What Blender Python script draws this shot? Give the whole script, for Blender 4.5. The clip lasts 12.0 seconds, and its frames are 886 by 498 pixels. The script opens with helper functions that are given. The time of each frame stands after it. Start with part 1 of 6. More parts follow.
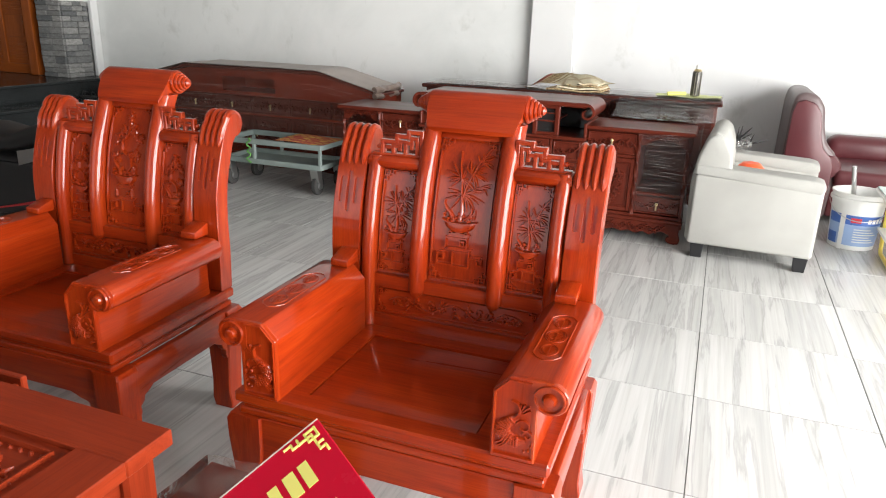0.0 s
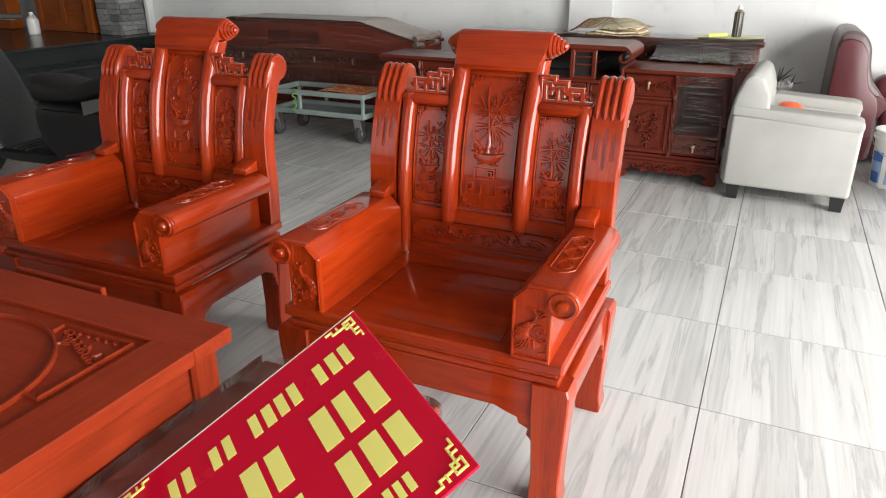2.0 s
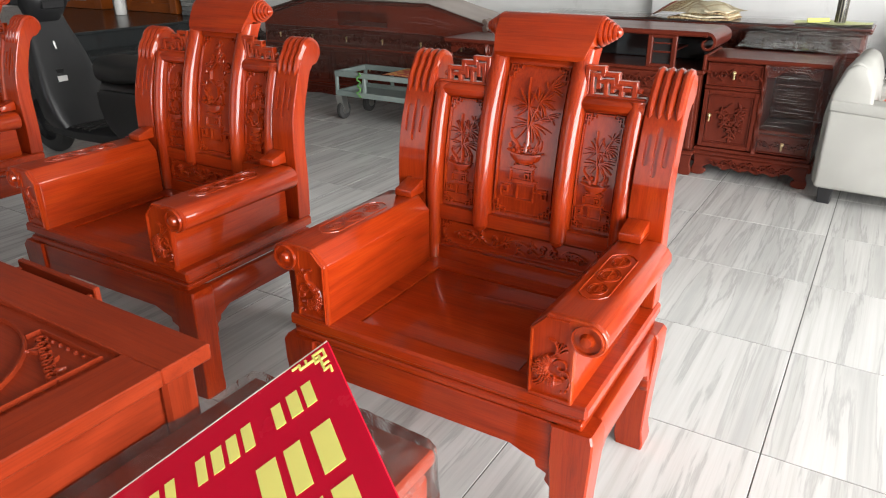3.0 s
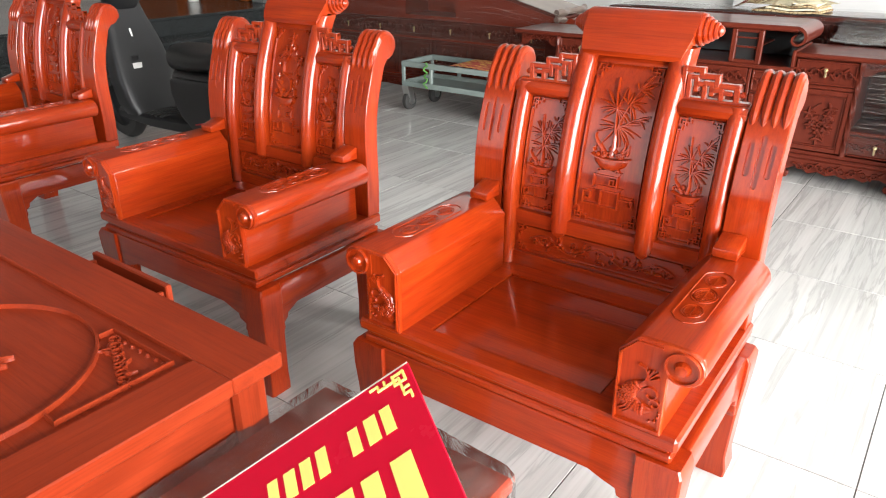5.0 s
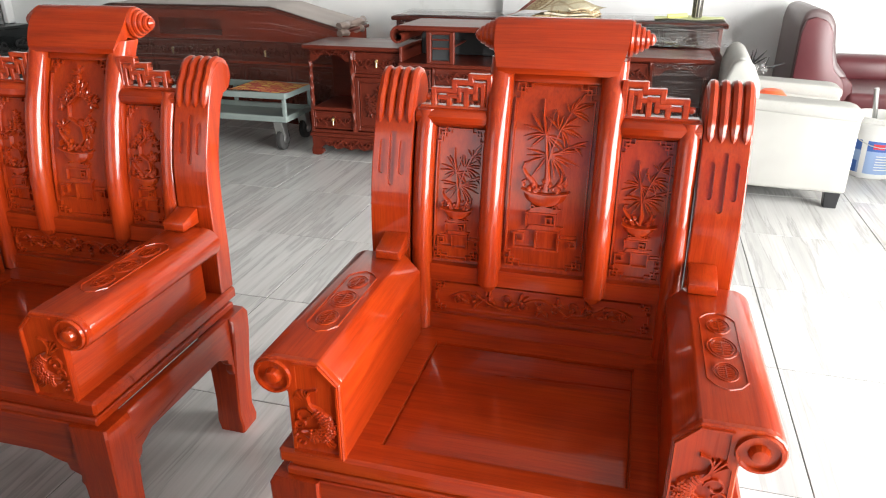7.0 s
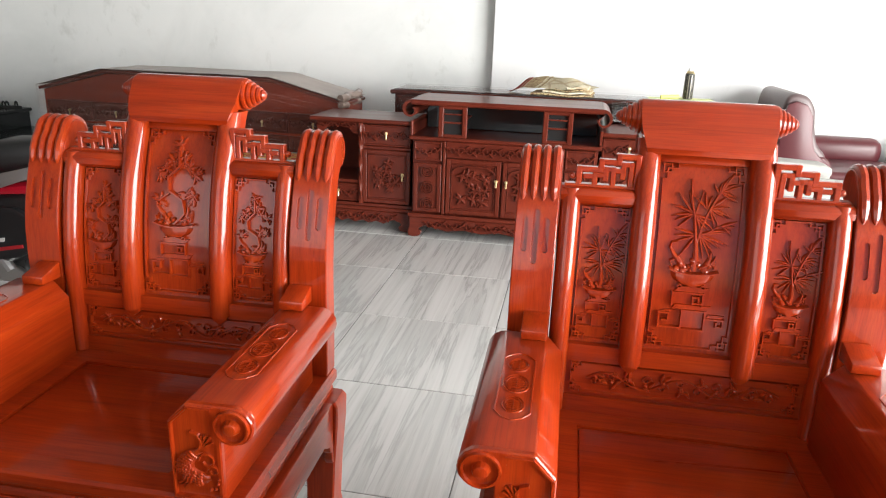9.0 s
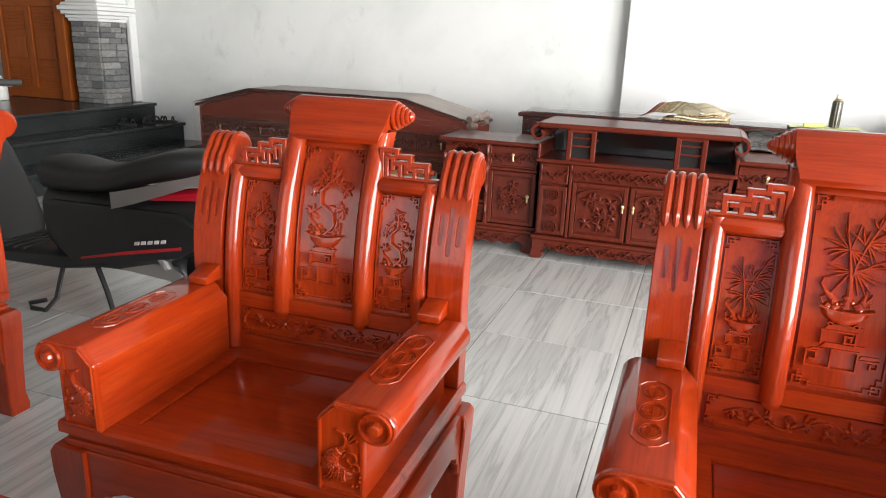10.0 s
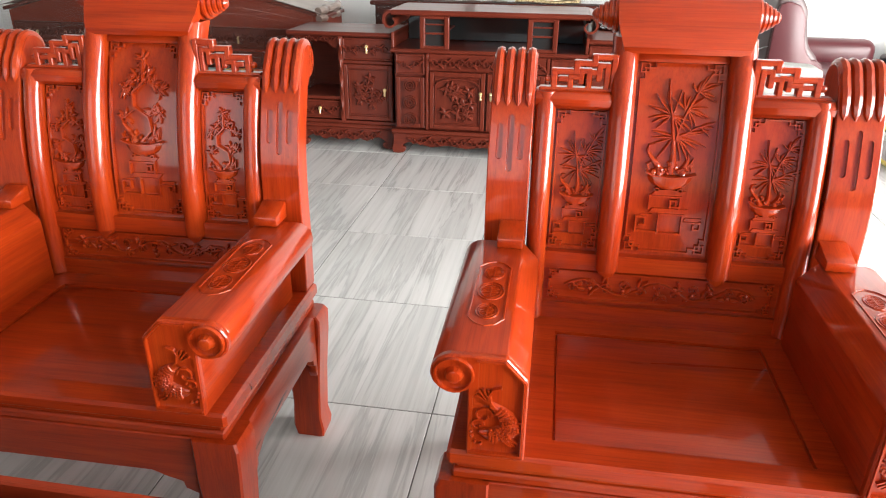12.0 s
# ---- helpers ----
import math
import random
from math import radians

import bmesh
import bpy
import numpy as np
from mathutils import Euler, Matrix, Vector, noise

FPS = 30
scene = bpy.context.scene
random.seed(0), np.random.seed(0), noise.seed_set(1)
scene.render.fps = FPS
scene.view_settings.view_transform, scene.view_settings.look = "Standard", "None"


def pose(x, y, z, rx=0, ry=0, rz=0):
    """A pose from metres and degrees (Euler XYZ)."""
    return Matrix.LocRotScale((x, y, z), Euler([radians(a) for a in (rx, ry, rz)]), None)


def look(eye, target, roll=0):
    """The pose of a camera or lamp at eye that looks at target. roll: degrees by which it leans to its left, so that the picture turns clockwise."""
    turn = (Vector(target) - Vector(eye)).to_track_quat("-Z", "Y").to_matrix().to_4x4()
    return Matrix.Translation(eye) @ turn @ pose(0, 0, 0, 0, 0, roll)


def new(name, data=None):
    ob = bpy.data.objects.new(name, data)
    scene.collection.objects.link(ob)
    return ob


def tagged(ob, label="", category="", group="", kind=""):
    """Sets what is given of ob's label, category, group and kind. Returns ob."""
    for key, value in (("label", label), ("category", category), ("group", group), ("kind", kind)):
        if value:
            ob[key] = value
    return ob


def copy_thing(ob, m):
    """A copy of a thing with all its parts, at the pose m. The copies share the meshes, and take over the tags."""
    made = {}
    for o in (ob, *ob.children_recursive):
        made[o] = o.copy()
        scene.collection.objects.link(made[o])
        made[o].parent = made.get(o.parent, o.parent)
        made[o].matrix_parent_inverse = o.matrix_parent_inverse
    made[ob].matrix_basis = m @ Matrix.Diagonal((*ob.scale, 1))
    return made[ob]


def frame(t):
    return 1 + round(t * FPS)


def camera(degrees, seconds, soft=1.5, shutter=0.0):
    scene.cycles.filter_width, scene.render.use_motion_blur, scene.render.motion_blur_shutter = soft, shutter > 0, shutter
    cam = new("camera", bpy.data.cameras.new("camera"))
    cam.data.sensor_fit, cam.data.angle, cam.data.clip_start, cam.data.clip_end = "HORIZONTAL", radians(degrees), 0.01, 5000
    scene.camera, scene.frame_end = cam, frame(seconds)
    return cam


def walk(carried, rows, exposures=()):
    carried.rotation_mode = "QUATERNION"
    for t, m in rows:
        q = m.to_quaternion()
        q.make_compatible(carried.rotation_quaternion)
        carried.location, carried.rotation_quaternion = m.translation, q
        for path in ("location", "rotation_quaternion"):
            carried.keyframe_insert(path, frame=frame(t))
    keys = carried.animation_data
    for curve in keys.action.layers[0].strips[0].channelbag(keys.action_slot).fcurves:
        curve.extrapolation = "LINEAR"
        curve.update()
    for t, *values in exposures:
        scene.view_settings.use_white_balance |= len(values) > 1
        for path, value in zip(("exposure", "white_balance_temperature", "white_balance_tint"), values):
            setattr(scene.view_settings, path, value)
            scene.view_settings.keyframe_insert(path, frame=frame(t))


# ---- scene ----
cam = camera(64.6, 12.0, 1.1)
PATH = [
    (0, (0.557, 1.088, 1.328), (-0.113, 2.862, 0.692), 1.8),
    (0.5, (0.613, 1.031, 1.317), (-0.232, 2.727, 0.678), 0.3),
    (1, (0.672, 0.943, 1.319), (0.049, 2.707, 0.612), -0.4),
    (1.5, (0.678, 0.913, 1.318), (0.072, 2.688, 0.624), 0.9),
    (2, (0.671, 0.943, 1.306), (-0.103, 2.626, 0.551), 0.1),
    (2.5, (0.66, 1.086, 1.303), (-0.227, 2.708, 0.543), -0.4),
    (3, (0.703, 1.209, 1.287), (-0.264, 2.768, 0.491), -0.2),
    (3.1, (0.731, 1.236, 1.284), (-0.322, 2.752, 0.514), -0.6),
    (3.2, (0.736, 1.256, 1.287), (-0.41, 2.704, 0.519), 1.0),
    (4.8, (0.696, 1.281, 1.295), (-0.48, 2.646, 0.426), 1.4),
    (5, (0.608, 1.255, 1.296), (-0.481, 2.716, 0.471), -0.2),
    (5.5, (0.48, 1.233, 1.301), (-0.417, 2.853, 0.547), -0.3),
    (6, (0.363, 1.342, 1.283), (-0.405, 3.01, 0.491), -1.2),
    (6.5, (0.249, 1.434, 1.278), (-0.394, 3.138, 0.452), -1.3),
    (6.7, (0.198, 1.439, 1.269), (-0.392, 3.167, 0.453), -0.8),
    (8.3, (-0.298, 1.406, 1.259), (-0.468, 3.272, 0.561), 1.7),
    (8.5, (-0.323, 1.397, 1.259), (-0.524, 3.273, 0.598), 2.3),
    (9, (-0.353, 1.38, 1.265), (-0.683, 3.255, 0.652), 2.0),
    (9.5, (-0.385, 1.35, 1.27), (-0.899, 3.193, 0.689), 1.8),
    (10, (-0.398, 1.325, 1.273), (-1.042, 3.131, 0.705), 2.1),
    (10.5, (-0.414, 1.305, 1.27), (-1.24, 3.026, 0.674), 1.4),
    (11, (-0.39, 1.31, 1.257), (-1.194, 3.007, 0.568), 0.6),
    (11.5, (-0.348, 1.349, 1.251), (-0.944, 3.102, 0.495), 0.1),
    (12, (-0.315, 1.398, 1.24), (-0.608, 3.196, 0.414), 0.6),
]
EXPOSURES = [(0.0, 0.18), (0.7, 0.08), (1.3, -0.04), (1.6, -0.11), (2.0, -0.09), (2.6, 0.01), (3.2, 0.16), (4.8, 0.65), (5.5, 0.68), (6.7, 0.55), (8.5, 0.52), (9.5, 0.52), (10.5, 0.56), (11.2, 0.7), (11.5, 0.76), (12.0, 0.78)]
walk(cam, [(t, look(eye, target, roll)) for t, eye, target, roll in PATH], EXPOSURES)

# ---- light ----
world = bpy.data.worlds.new("overcast_sky")
scene.world = world
world.use_nodes = True
wn = world.node_tree
sky = wn.nodes.new("ShaderNodeTexSky")
sky.sky_type, sky.sun_disc = "NISHITA", False
sky.sun_elevation, sky.sun_rotation = radians(48), radians(120)
bgn = wn.nodes["Background"]
wn.links.new(sky.outputs[0], bgn.inputs[0])
bgn.inputs[1].default_value = 0.09


def area(name, eye, target, w, h, power, color=(1, 1, 1)):
    d = bpy.data.lights.new(name, "AREA")
    d.shape, d.size, d.size_y, d.energy, d.color = "RECTANGLE", w, h, power, color
    ob = new(name, d)
    ob.matrix_world = look(eye, target)
    return ob


area("daylight_front", (-2.4, -2.3, 1.75), (-2.4, 3, 1.0), 3.8, 2.6, 50, (1.0, 0.985, 0.96))
area("daylight_side", (4.35, 1.4, 1.45), (0, 1.4, 1.1), 6.6, 2.6, 960, (1.0, 0.99, 0.97))

# ---- materials ----


class Mat:
    """A principled material with a few node shortcuts."""

    def __init__(self, name, color=(0.8, 0.8, 0.8), rough=0.5, metal=0.0, coat=0.0):
        self.m = bpy.data.materials.new(name)
        self.m.use_nodes = True
        self.n, self.l = self.m.node_tree.nodes, self.m.node_tree.links
        self.p = self.n["Principled BSDF"]
        self.p.inputs["Base Color"].default_value = (*color, 1)
        self.p.inputs["Roughness"].default_value = rough
        self.p.inputs["Metallic"].default_value = metal
        self.p.inputs["Specular IOR Level"].default_value = 0.5 if not coat else 0.10
        self.p.inputs["Coat Weight"].default_value = coat
        self.p.inputs["Coat Roughness"].default_value = 0.07

    def add(self, kind, **values):
        node = self.n.new(kind)
        for k, v in values.items():
            node.inputs[k.replace("_", " ")].default_value = v
        return node

    def coords(self, scale=(1, 1, 1), shift=False):
        tc, mp = self.n.new("ShaderNodeTexCoord"), self.n.new("ShaderNodeMapping")
        mp.inputs["Scale"].default_value = scale
        self.l.new(tc.outputs["Object"], mp.inputs["Vector"])
        if shift:
            info, mul = self.n.new("ShaderNodeObjectInfo"), self.n.new("ShaderNodeVectorMath")
            mul.operation = "SCALE"
            mul.inputs[0].default_value = (37.0, 53.0, 11.0)
            self.l.new(info.outputs["Random"], mul.inputs["Scale"])
            self.l.new(mul.outputs[0], mp.inputs["Location"])
        return mp.outputs[0]

    def noise(self, vec, scale, detail=4.0, rough=0.55, warp=0.0):
        node = self.add("ShaderNodeTexNoise", Scale=scale, Detail=detail, Roughness=rough, Distortion=warp)
        self.l.new(vec, node.inputs["Vector"])
        return node.outputs["Fac"]

    def ramp(self, fac, *stops):
        node = self.n.new("ShaderNodeValToRGB")
        while len(node.color_ramp.elements) < len(stops):
            node.color_ramp.elements.new(0.5)
        for e, (pos, c) in zip(node.color_ramp.elements, stops):
            e.position, e.color = pos, (*c, 1)
        self.l.new(fac, node.inputs[0])
        return node.outputs[0]

    def mix(self, a, b, fac, mode="MIX"):
        node = self.n.new("ShaderNodeMix")
        node.data_type, node.blend_type = "RGBA", mode
        for i, v in ((6, a), (7, b), (0, fac)):
            if isinstance(v, bpy.types.NodeSocket):
                self.l.new(v, node.inputs[i])
            else:
                node.inputs[i].default_value = v if i == 0 else (*v, 1)
        return node.outputs[2]

    def color(self, out):
        self.l.new(out, self.p.inputs["Base Color"])
        return self

    def rough(self, fac, lo, hi):
        node = self.add("ShaderNodeMapRange")
        node.inputs["To Min"].default_value, node.inputs["To Max"].default_value = lo, hi
        self.l.new(fac, node.inputs[0])
        self.l.new(node.outputs[0], self.p.inputs["Roughness"])
        return self

    def bump(self, fac, strength, distance=0.002):
        node = self.add("ShaderNodeBump", Strength=strength, Distance=distance)
        self.l.new(fac, node.inputs["Height"])
        self.l.new(node.outputs[0], self.p.inputs["Normal"])
        return self


def wood(name, lo, mid, hi, grain, rough=(0.26, 0.40), coat=0.3, bump=0.10):
    """Lacquered wood whose grain runs along the axis grain (0, 1, 2)."""
    k = Mat(name, mid, 0.3, 0, coat)
    fine, broad = [62.0] * 3, [7.0] * 3
    fine[grain], broad[grain] = 2.2, 0.8
    a = k.noise(k.coords(fine, True), 2.2, 6, 0.65, 0.8)
    b = k.noise(k.coords(broad, True), 2.0, 3, 0.5, 1.6)
    big = k.noise(k.coords((1, 1, 1)), 2.6, 2)
    c1 = k.ramp(a, (0.08, lo), (0.48, mid), (0.92, hi))
    c2 = k.ramp(b, (0.16, lo), (0.5, mid), (0.84, hi))
    c = k.mix(c1, c2, 0.42)
    pore = [240.0] * 3
    pore[grain] = 5.0
    c = k.mix(c, k.ramp(k.noise(k.coords(pore, True), 1.6, 3, 0.6, 0.3), (0.36, (0.34, 0.26, 0.24)), (0.47, (1.0, 1.0, 1.0))), 0.22, "MULTIPLY")
    c = k.mix(c, k.ramp(big, (0.35, (0.75, 0.72, 0.7)), (0.65, (1.12, 1.12, 1.12))), 0.35, "MULTIPLY")
    return k.color(c).rough(b, *rough).bump(a, bump, 0.001).m


RED = [wood("red_lacquered_wood_" + "xyz"[i], (0.080, 0.0056, 0.0012), (0.275, 0.0222, 0.0030), (0.41, 0.058, 0.0066), i, (0.24, 0.36), 0.72) for i in range(3)]
TAB = [wood("table_wood_" + "xyz"[i], (0.12, 0.012, 0.0040), (0.235, 0.0265, 0.0080), (0.31, 0.041, 0.012), i, (0.28, 0.42), 0.25) for i in range(3)]
DARK = [wood("dark_rosewood_" + "xyz"[i], (0.042, 0.0068, 0.0040), (0.100, 0.0165, 0.0088), (0.155, 0.029, 0.014), i, (0.25, 0.4), 0.18) for i in range(3)]
DOORWOOD = [wood("golden_door_wood_" + "xyz"[i], (0.14, 0.030, 0.005), (0.27, 0.064, 0.010), (0.35, 0.098, 0.017), i, (0.3, 0.45), 0.2) for i in range(3)]

m_tile = Mat("striped_marble_tile", (0.7, 0.7, 0.69), 0.16)
_v = m_tile.coords((3.6, 0.20, 1), True)
_n1 = m_tile.noise(_v, 3.4, 6, 0.60, 0.35)
_n2 = m_tile.noise(m_tile.coords((26, 0.4, 1), True), 2.4, 4, 0.6, 0.2)
_w = m_tile.noise(m_tile.coords((1.2, 0.5, 1), True), 2.0, 2)
_vein = m_tile.ramp(_n1, (0.28, (0.42, 0.42, 0.41)), (0.42, (0.49, 0.487, 0.47)), (0.465, (0.40, 0.397, 0.385)), (0.50, (0.52, 0.515, 0.50)), (0.64, (0.57, 0.565, 0.55)))
_soft = m_tile.ramp(_n2, (0.3, (0.86, 0.855, 0.84)), (0.48, (0.97, 0.97, 0.97)), (0.7, (1.04, 1.04, 1.04)))
m_tile.color(m_tile.mix(_vein, _soft, 0.9, "MULTIPLY")).rough(_w, 0.10, 0.22)
M_TILE = m_tile.m
M_GROUT = Mat("dark_grout", (0.09, 0.088, 0.08), 0.9).m


def painted(name, lo, hi, rough=0.75):
    k = Mat(name, hi, rough)
    a = k.noise(k.coords((1, 1, 1)), 1.3, 5, 0.6, 0.4)
    b = k.noise(k.coords((1, 1, 1)), 90, 3)
    st = k.noise(k.coords((1.2, 1, 0.8)), 2.7, 6, 0.7, 0.3)
    c = k.mix(k.ramp(a, (0.35, lo), (0.6, hi)), k.ramp(st, (0.30, (0.8, 0.8, 0.78)), (0.42, (1, 1, 1))), 0.7, "MULTIPLY")
    return k.color(c).bump(b, 0.12, 0.002).m


M_WALL = painted("grey_white_plaster", (0.72, 0.735, 0.72), (0.80, 0.81, 0.795))
M_WALL2 = painted("white_plaster", (0.72, 0.725, 0.72), (0.77, 0.77, 0.765))
# unseen ceiling, its dark grey made up to weaken light bounced from above
M_UNSEEN_CEIL = painted("unseen_ceiling_dark_grey", (0.20, 0.20, 0.195), (0.26, 0.26, 0.25))
# for the unseen west and south walls: made-up tone that limits bounced fill
M_UNSEEN_WALL = painted("unseen_wall_brown_grey", (0.42, 0.40, 0.38), (0.50, 0.48, 0.46))

# ---- mesh helpers ----


def part(name, bm, mat, parent=None, label="", smooth=32):
    me = bpy.data.meshes.new(name)
    bm.to_mesh(me)
    bm.free()
    if smooth:
        me.polygons.foreach_set("use_smooth", [True] * len(me.polygons))
        me.set_sharp_from_angle(angle=radians(smooth))
    me.materials.append(mat)
    ob = new(name, me)
    if parent:
        ob.parent = parent
    if label:
        ob["label"] = label
    return ob


def thing(name, label, category, at=(0, 0, 0), turn=0, group="", kind=""):
    ob = new(name)
    ob.empty_display_size = 0.1
    ob.matrix_basis = pose(*at, 0, 0, turn)
    return tagged(ob, label, category, group, kind)


def box(x0, x1, y0, y1, z0, z1, b=0.003, bm=None):
    """A box with chamfered edges."""
    bm = bm or bmesh.new()
    b = min(b, (x1 - x0) * 0.45, (y1 - y0) * 0.45, (z1 - z0) * 0.45)
    c, h = ((x0 + x1) / 2, (y0 + y1) / 2, (z0 + z1) / 2), ((x1 - x0) / 2, (y1 - y0) / 2, (z1 - z0) / 2)
    v = {}
    for sx in (-1, 1):
        for sy in (-1, 1):
            for sz in (-1, 1):
                for ax in range(3):
                    s = (sx, sy, sz)
                    v[s, ax] = bm.verts.new([c[i] + s[i] * (h[i] - (0 if i == ax else b)) for i in range(3)])
    for ax in range(3):
        u, w = (ax + 1) % 3, (ax + 2) % 3
        for s in (-1, 1):
            q = []
            for su, sw in ((-1, -1), (1, -1), (1, 1), (-1, 1)):
                k = [0, 0, 0]
                k[ax], k[u], k[w] = s, su, sw
                q.append(v[tuple(k), ax])
            bm.faces.new(q if s > 0 else q[::-1])
        for su in (-1, 1):
            for sw in (-1, 1):
                k0, k1 = [0, 0, 0], [0, 0, 0]
                k0[ax], k1[ax] = -1, 1
                k0[u] = k1[u] = su
                k0[w] = k1[w] = sw
                k0, k1 = tuple(k0), tuple(k1)
                q = [v[k0, u], v[k1, u], v[k1, w], v[k0, w]]
                bm.faces.new(q if su * sw < 0 else q[::-1])
    for s in [(a, b2, c2) for a in (-1, 1) for b2 in (-1, 1) for c2 in (-1, 1)]:
        q = [v[s, 0], v[s, 1], v[s, 2]]
        bm.faces.new(q if s[0] * s[1] * s[2] > 0 else q[::-1])
    return bm


def join(bm, other):
    me = bpy.data.meshes.new("tmp")
    other.to_mesh(me)
    other.free()
    bm.from_mesh(me)
    bpy.data.meshes.remove(me)
    return bm


def prism(poly, axis, a, b, bev=0.0, seg=2, bm=None):
    """A polygon drawn in the two other axes (in x, y, z order), drawn out along axis from a to b."""
    t = bmesh.new()

    def at(p, w):
        q = [p[0], p[1]]
        q.insert(axis, w)
        return q
    lo, hi = [t.verts.new(at(p, a)) for p in poly], [t.verts.new(at(p, b)) for p in poly]
    t.faces.new(lo), t.faces.new(hi)
    for i in range(len(poly)):
        j = (i + 1) % len(poly)
        t.faces.new((lo[i], lo[j], hi[j], hi[i]))
    bmesh.ops.recalc_face_normals(t, faces=t.faces)
    if bev:
        bmesh.ops.bevel(t, geom=list(t.edges), offset=bev, segments=seg, profile=0.5, affect="EDGES", clamp_overlap=True)
    return join(bm, t) if bm else t


def tube(pts, r, n=8, bm=None, closed=False, taper=None):
    bm = bm or bmesh.new()
    pts = [Vector(p) for p in pts]
    rings, up = [], None
    for i, p in enumerate(pts):
        d = (pts[(i + 1) % len(pts)] - pts[i - 1]) if closed else pts[min(i + 1, len(pts) - 1)] - pts[max(i - 1, 0)]
        d.normalize()
        if up is None:
            up = Vector((0, 0, 1)) if abs(d.z) < 0.9 else Vector((1, 0, 0))
        a = d.cross(up).normalized()
        up = a.cross(d).normalized()
        rr = r * (taper[i] if taper else 1)
        rings.append([bm.verts.new(p + (a * math.cos(2 * math.pi * k / n) + up * math.sin(2 * math.pi * k / n)) * rr) for k in range(n)])
    for i in range(len(rings) - (0 if closed else 1)):
        g, h = rings[i], rings[(i + 1) % len(rings)]
        for k in range(n):
            bm.faces.new((g[k], g[(k + 1) % n], h[(k + 1) % n], h[k]))
    if not closed:
        bm.faces.new(rings[0][::-1]), bm.faces.new(rings[-1])
    return bm


def lathe(profile, centre=(0, 0, 0), axis=2, n=24, bm=None, caps=True):
    """profile: (radius, height) pairs along the axis."""
    bm = bm or bmesh.new()
    rings = []
    for r, h in profile:
        ring = []
        for k in range(n):
            a = 2 * math.pi * k / n
            p = [r * math.cos(a), r * math.sin(a)]
            p.insert(axis, h)
            ring.append(bm.verts.new([p[i] + centre[i] for i in range(3)]))
        rings.append(ring)
    for g, h in zip(rings, rings[1:]):
        for k in range(n):
            bm.faces.new((g[k], g[(k + 1) % n], h[(k + 1) % n], h[k]))
    if caps:
        bm.faces.new(rings[0][::-1]), bm.faces.new(rings[-1])
    bmesh.ops.recalc_face_normals(bm, faces=bm.faces)
    return bm


def grid(nu, nv, f, bm=None, loop=False):
    """A sheet of nu by nv faces through f(u, v)."""
    bm = bm or bmesh.new()
    w = nu if loop else nu + 1
    v = [[bm.verts.new(f(i / nu, j / nv)) for i in range(w)] for j in range(nv + 1)]
    for j in range(nv):
        for i in range(nu):
            k = (i + 1) % w
            bm.faces.new((v[j][i], v[j][k], v[j + 1][k], v[j + 1][i]))
    return bm


def curve_at(table, z):
    """Smooth lookup in a table of (key, value) pairs."""
    for (a, p), (b, q) in zip(table, table[1:]):
        if z <= b:
            break
    t = max(0.0, min(1.0, (z - a) / (b - a)))
    i = table.index((a, p))
    m0 = (q - table[i - 1][1]) / (b - table[i - 1][0]) if i else (q - p) / (b - a)
    m1 = (table[i + 2][1] - p) / (table[i + 2][0] - a) if i + 2 < len(table) else (q - p) / (b - a)
    h = b - a
    return (2 * t ** 3 - 3 * t * t + 1) * p + (t ** 3 - 2 * t * t + t) * h * m0 + (-2 * t ** 3 + 3 * t * t) * q + (t ** 3 - t * t) * h * m1


# ---- relief carving: every stroke is laid on a surface M(u, v, height) ----


def stroke(bm, M, pts, w=0.003, h=0.003):
    h *= 2.1
    rows = []
    for i, (u, v) in enumerate(pts):
        a, b = pts[max(i - 1, 0)], pts[min(i + 1, len(pts) - 1)]
        d = Vector((b[0] - a[0], b[1] - a[1]))
        d = d.normalized() if d.length > 1e-9 else Vector((1, 0))
        nx, ny = -d.y * w, d.x * w
        rows.append([bm.verts.new(M(u + nx * k, v + ny * k, hh)) for k, hh in ((1, -0.001), (0.6, h), (-0.6, h), (-1, -0.001))])
    for g, k in zip(rows, rows[1:]):
        for i in range(3):
            bm.faces.new((g[i], g[i + 1], k[i + 1], k[i]))
    bm.faces.new(rows[0]), bm.faces.new(rows[-1][::-1])


def lines(bm, M, pts, w=0.003, h=0.003):
    """Straight strokes with square corners."""
    for (a, b), (c, d) in zip(pts, pts[1:]):
        l = math.hypot(c - a, d - b) or 1
        ex, ey = (c - a) / l * w * 0.8, (d - b) / l * w * 0.8
        stroke(bm, M, [(a - ex, b - ey), (c + ex, d + ey)], w, h)


def taper(bm, M, pts, widths, h):
    """A domed ribbon of changing width."""
    h *= 1.9
    rows = []
    for i, (u, v) in enumerate(pts):
        a, b = pts[max(i - 1, 0)], pts[min(i + 1, len(pts) - 1)]
        d = Vector((b[0] - a[0], b[1] - a[1])).normalized()
        rows.append([bm.verts.new(M(u - d.y * widths[i] * k, v + d.x * widths[i] * k, -0.0005 + h * (1 - k * k) ** 0.5)) for k in (-1, -0.75, -0.3, 0.3, 0.75, 1)])
    for g, k in zip(rows, rows[1:]):
        for i in range(5):
            bm.faces.new((g[i], g[i + 1], k[i + 1], k[i]))


def leaf(bm, M, u, v, ang, length, width, h=0.004, bend=0.0):
    """A domed blade."""
    c, s = math.cos(ang), math.sin(ang)
    pts = []
    for k in range(5):
        a = length * k / 4
        b = bend * (k / 4) ** 2
        pts.append((u + c * a - s * b, v + s * a + c * b))
    taper(bm, M, pts, [width * q for q in (0.35, 0.9, 1.0, 0.7, 0.08)], h)


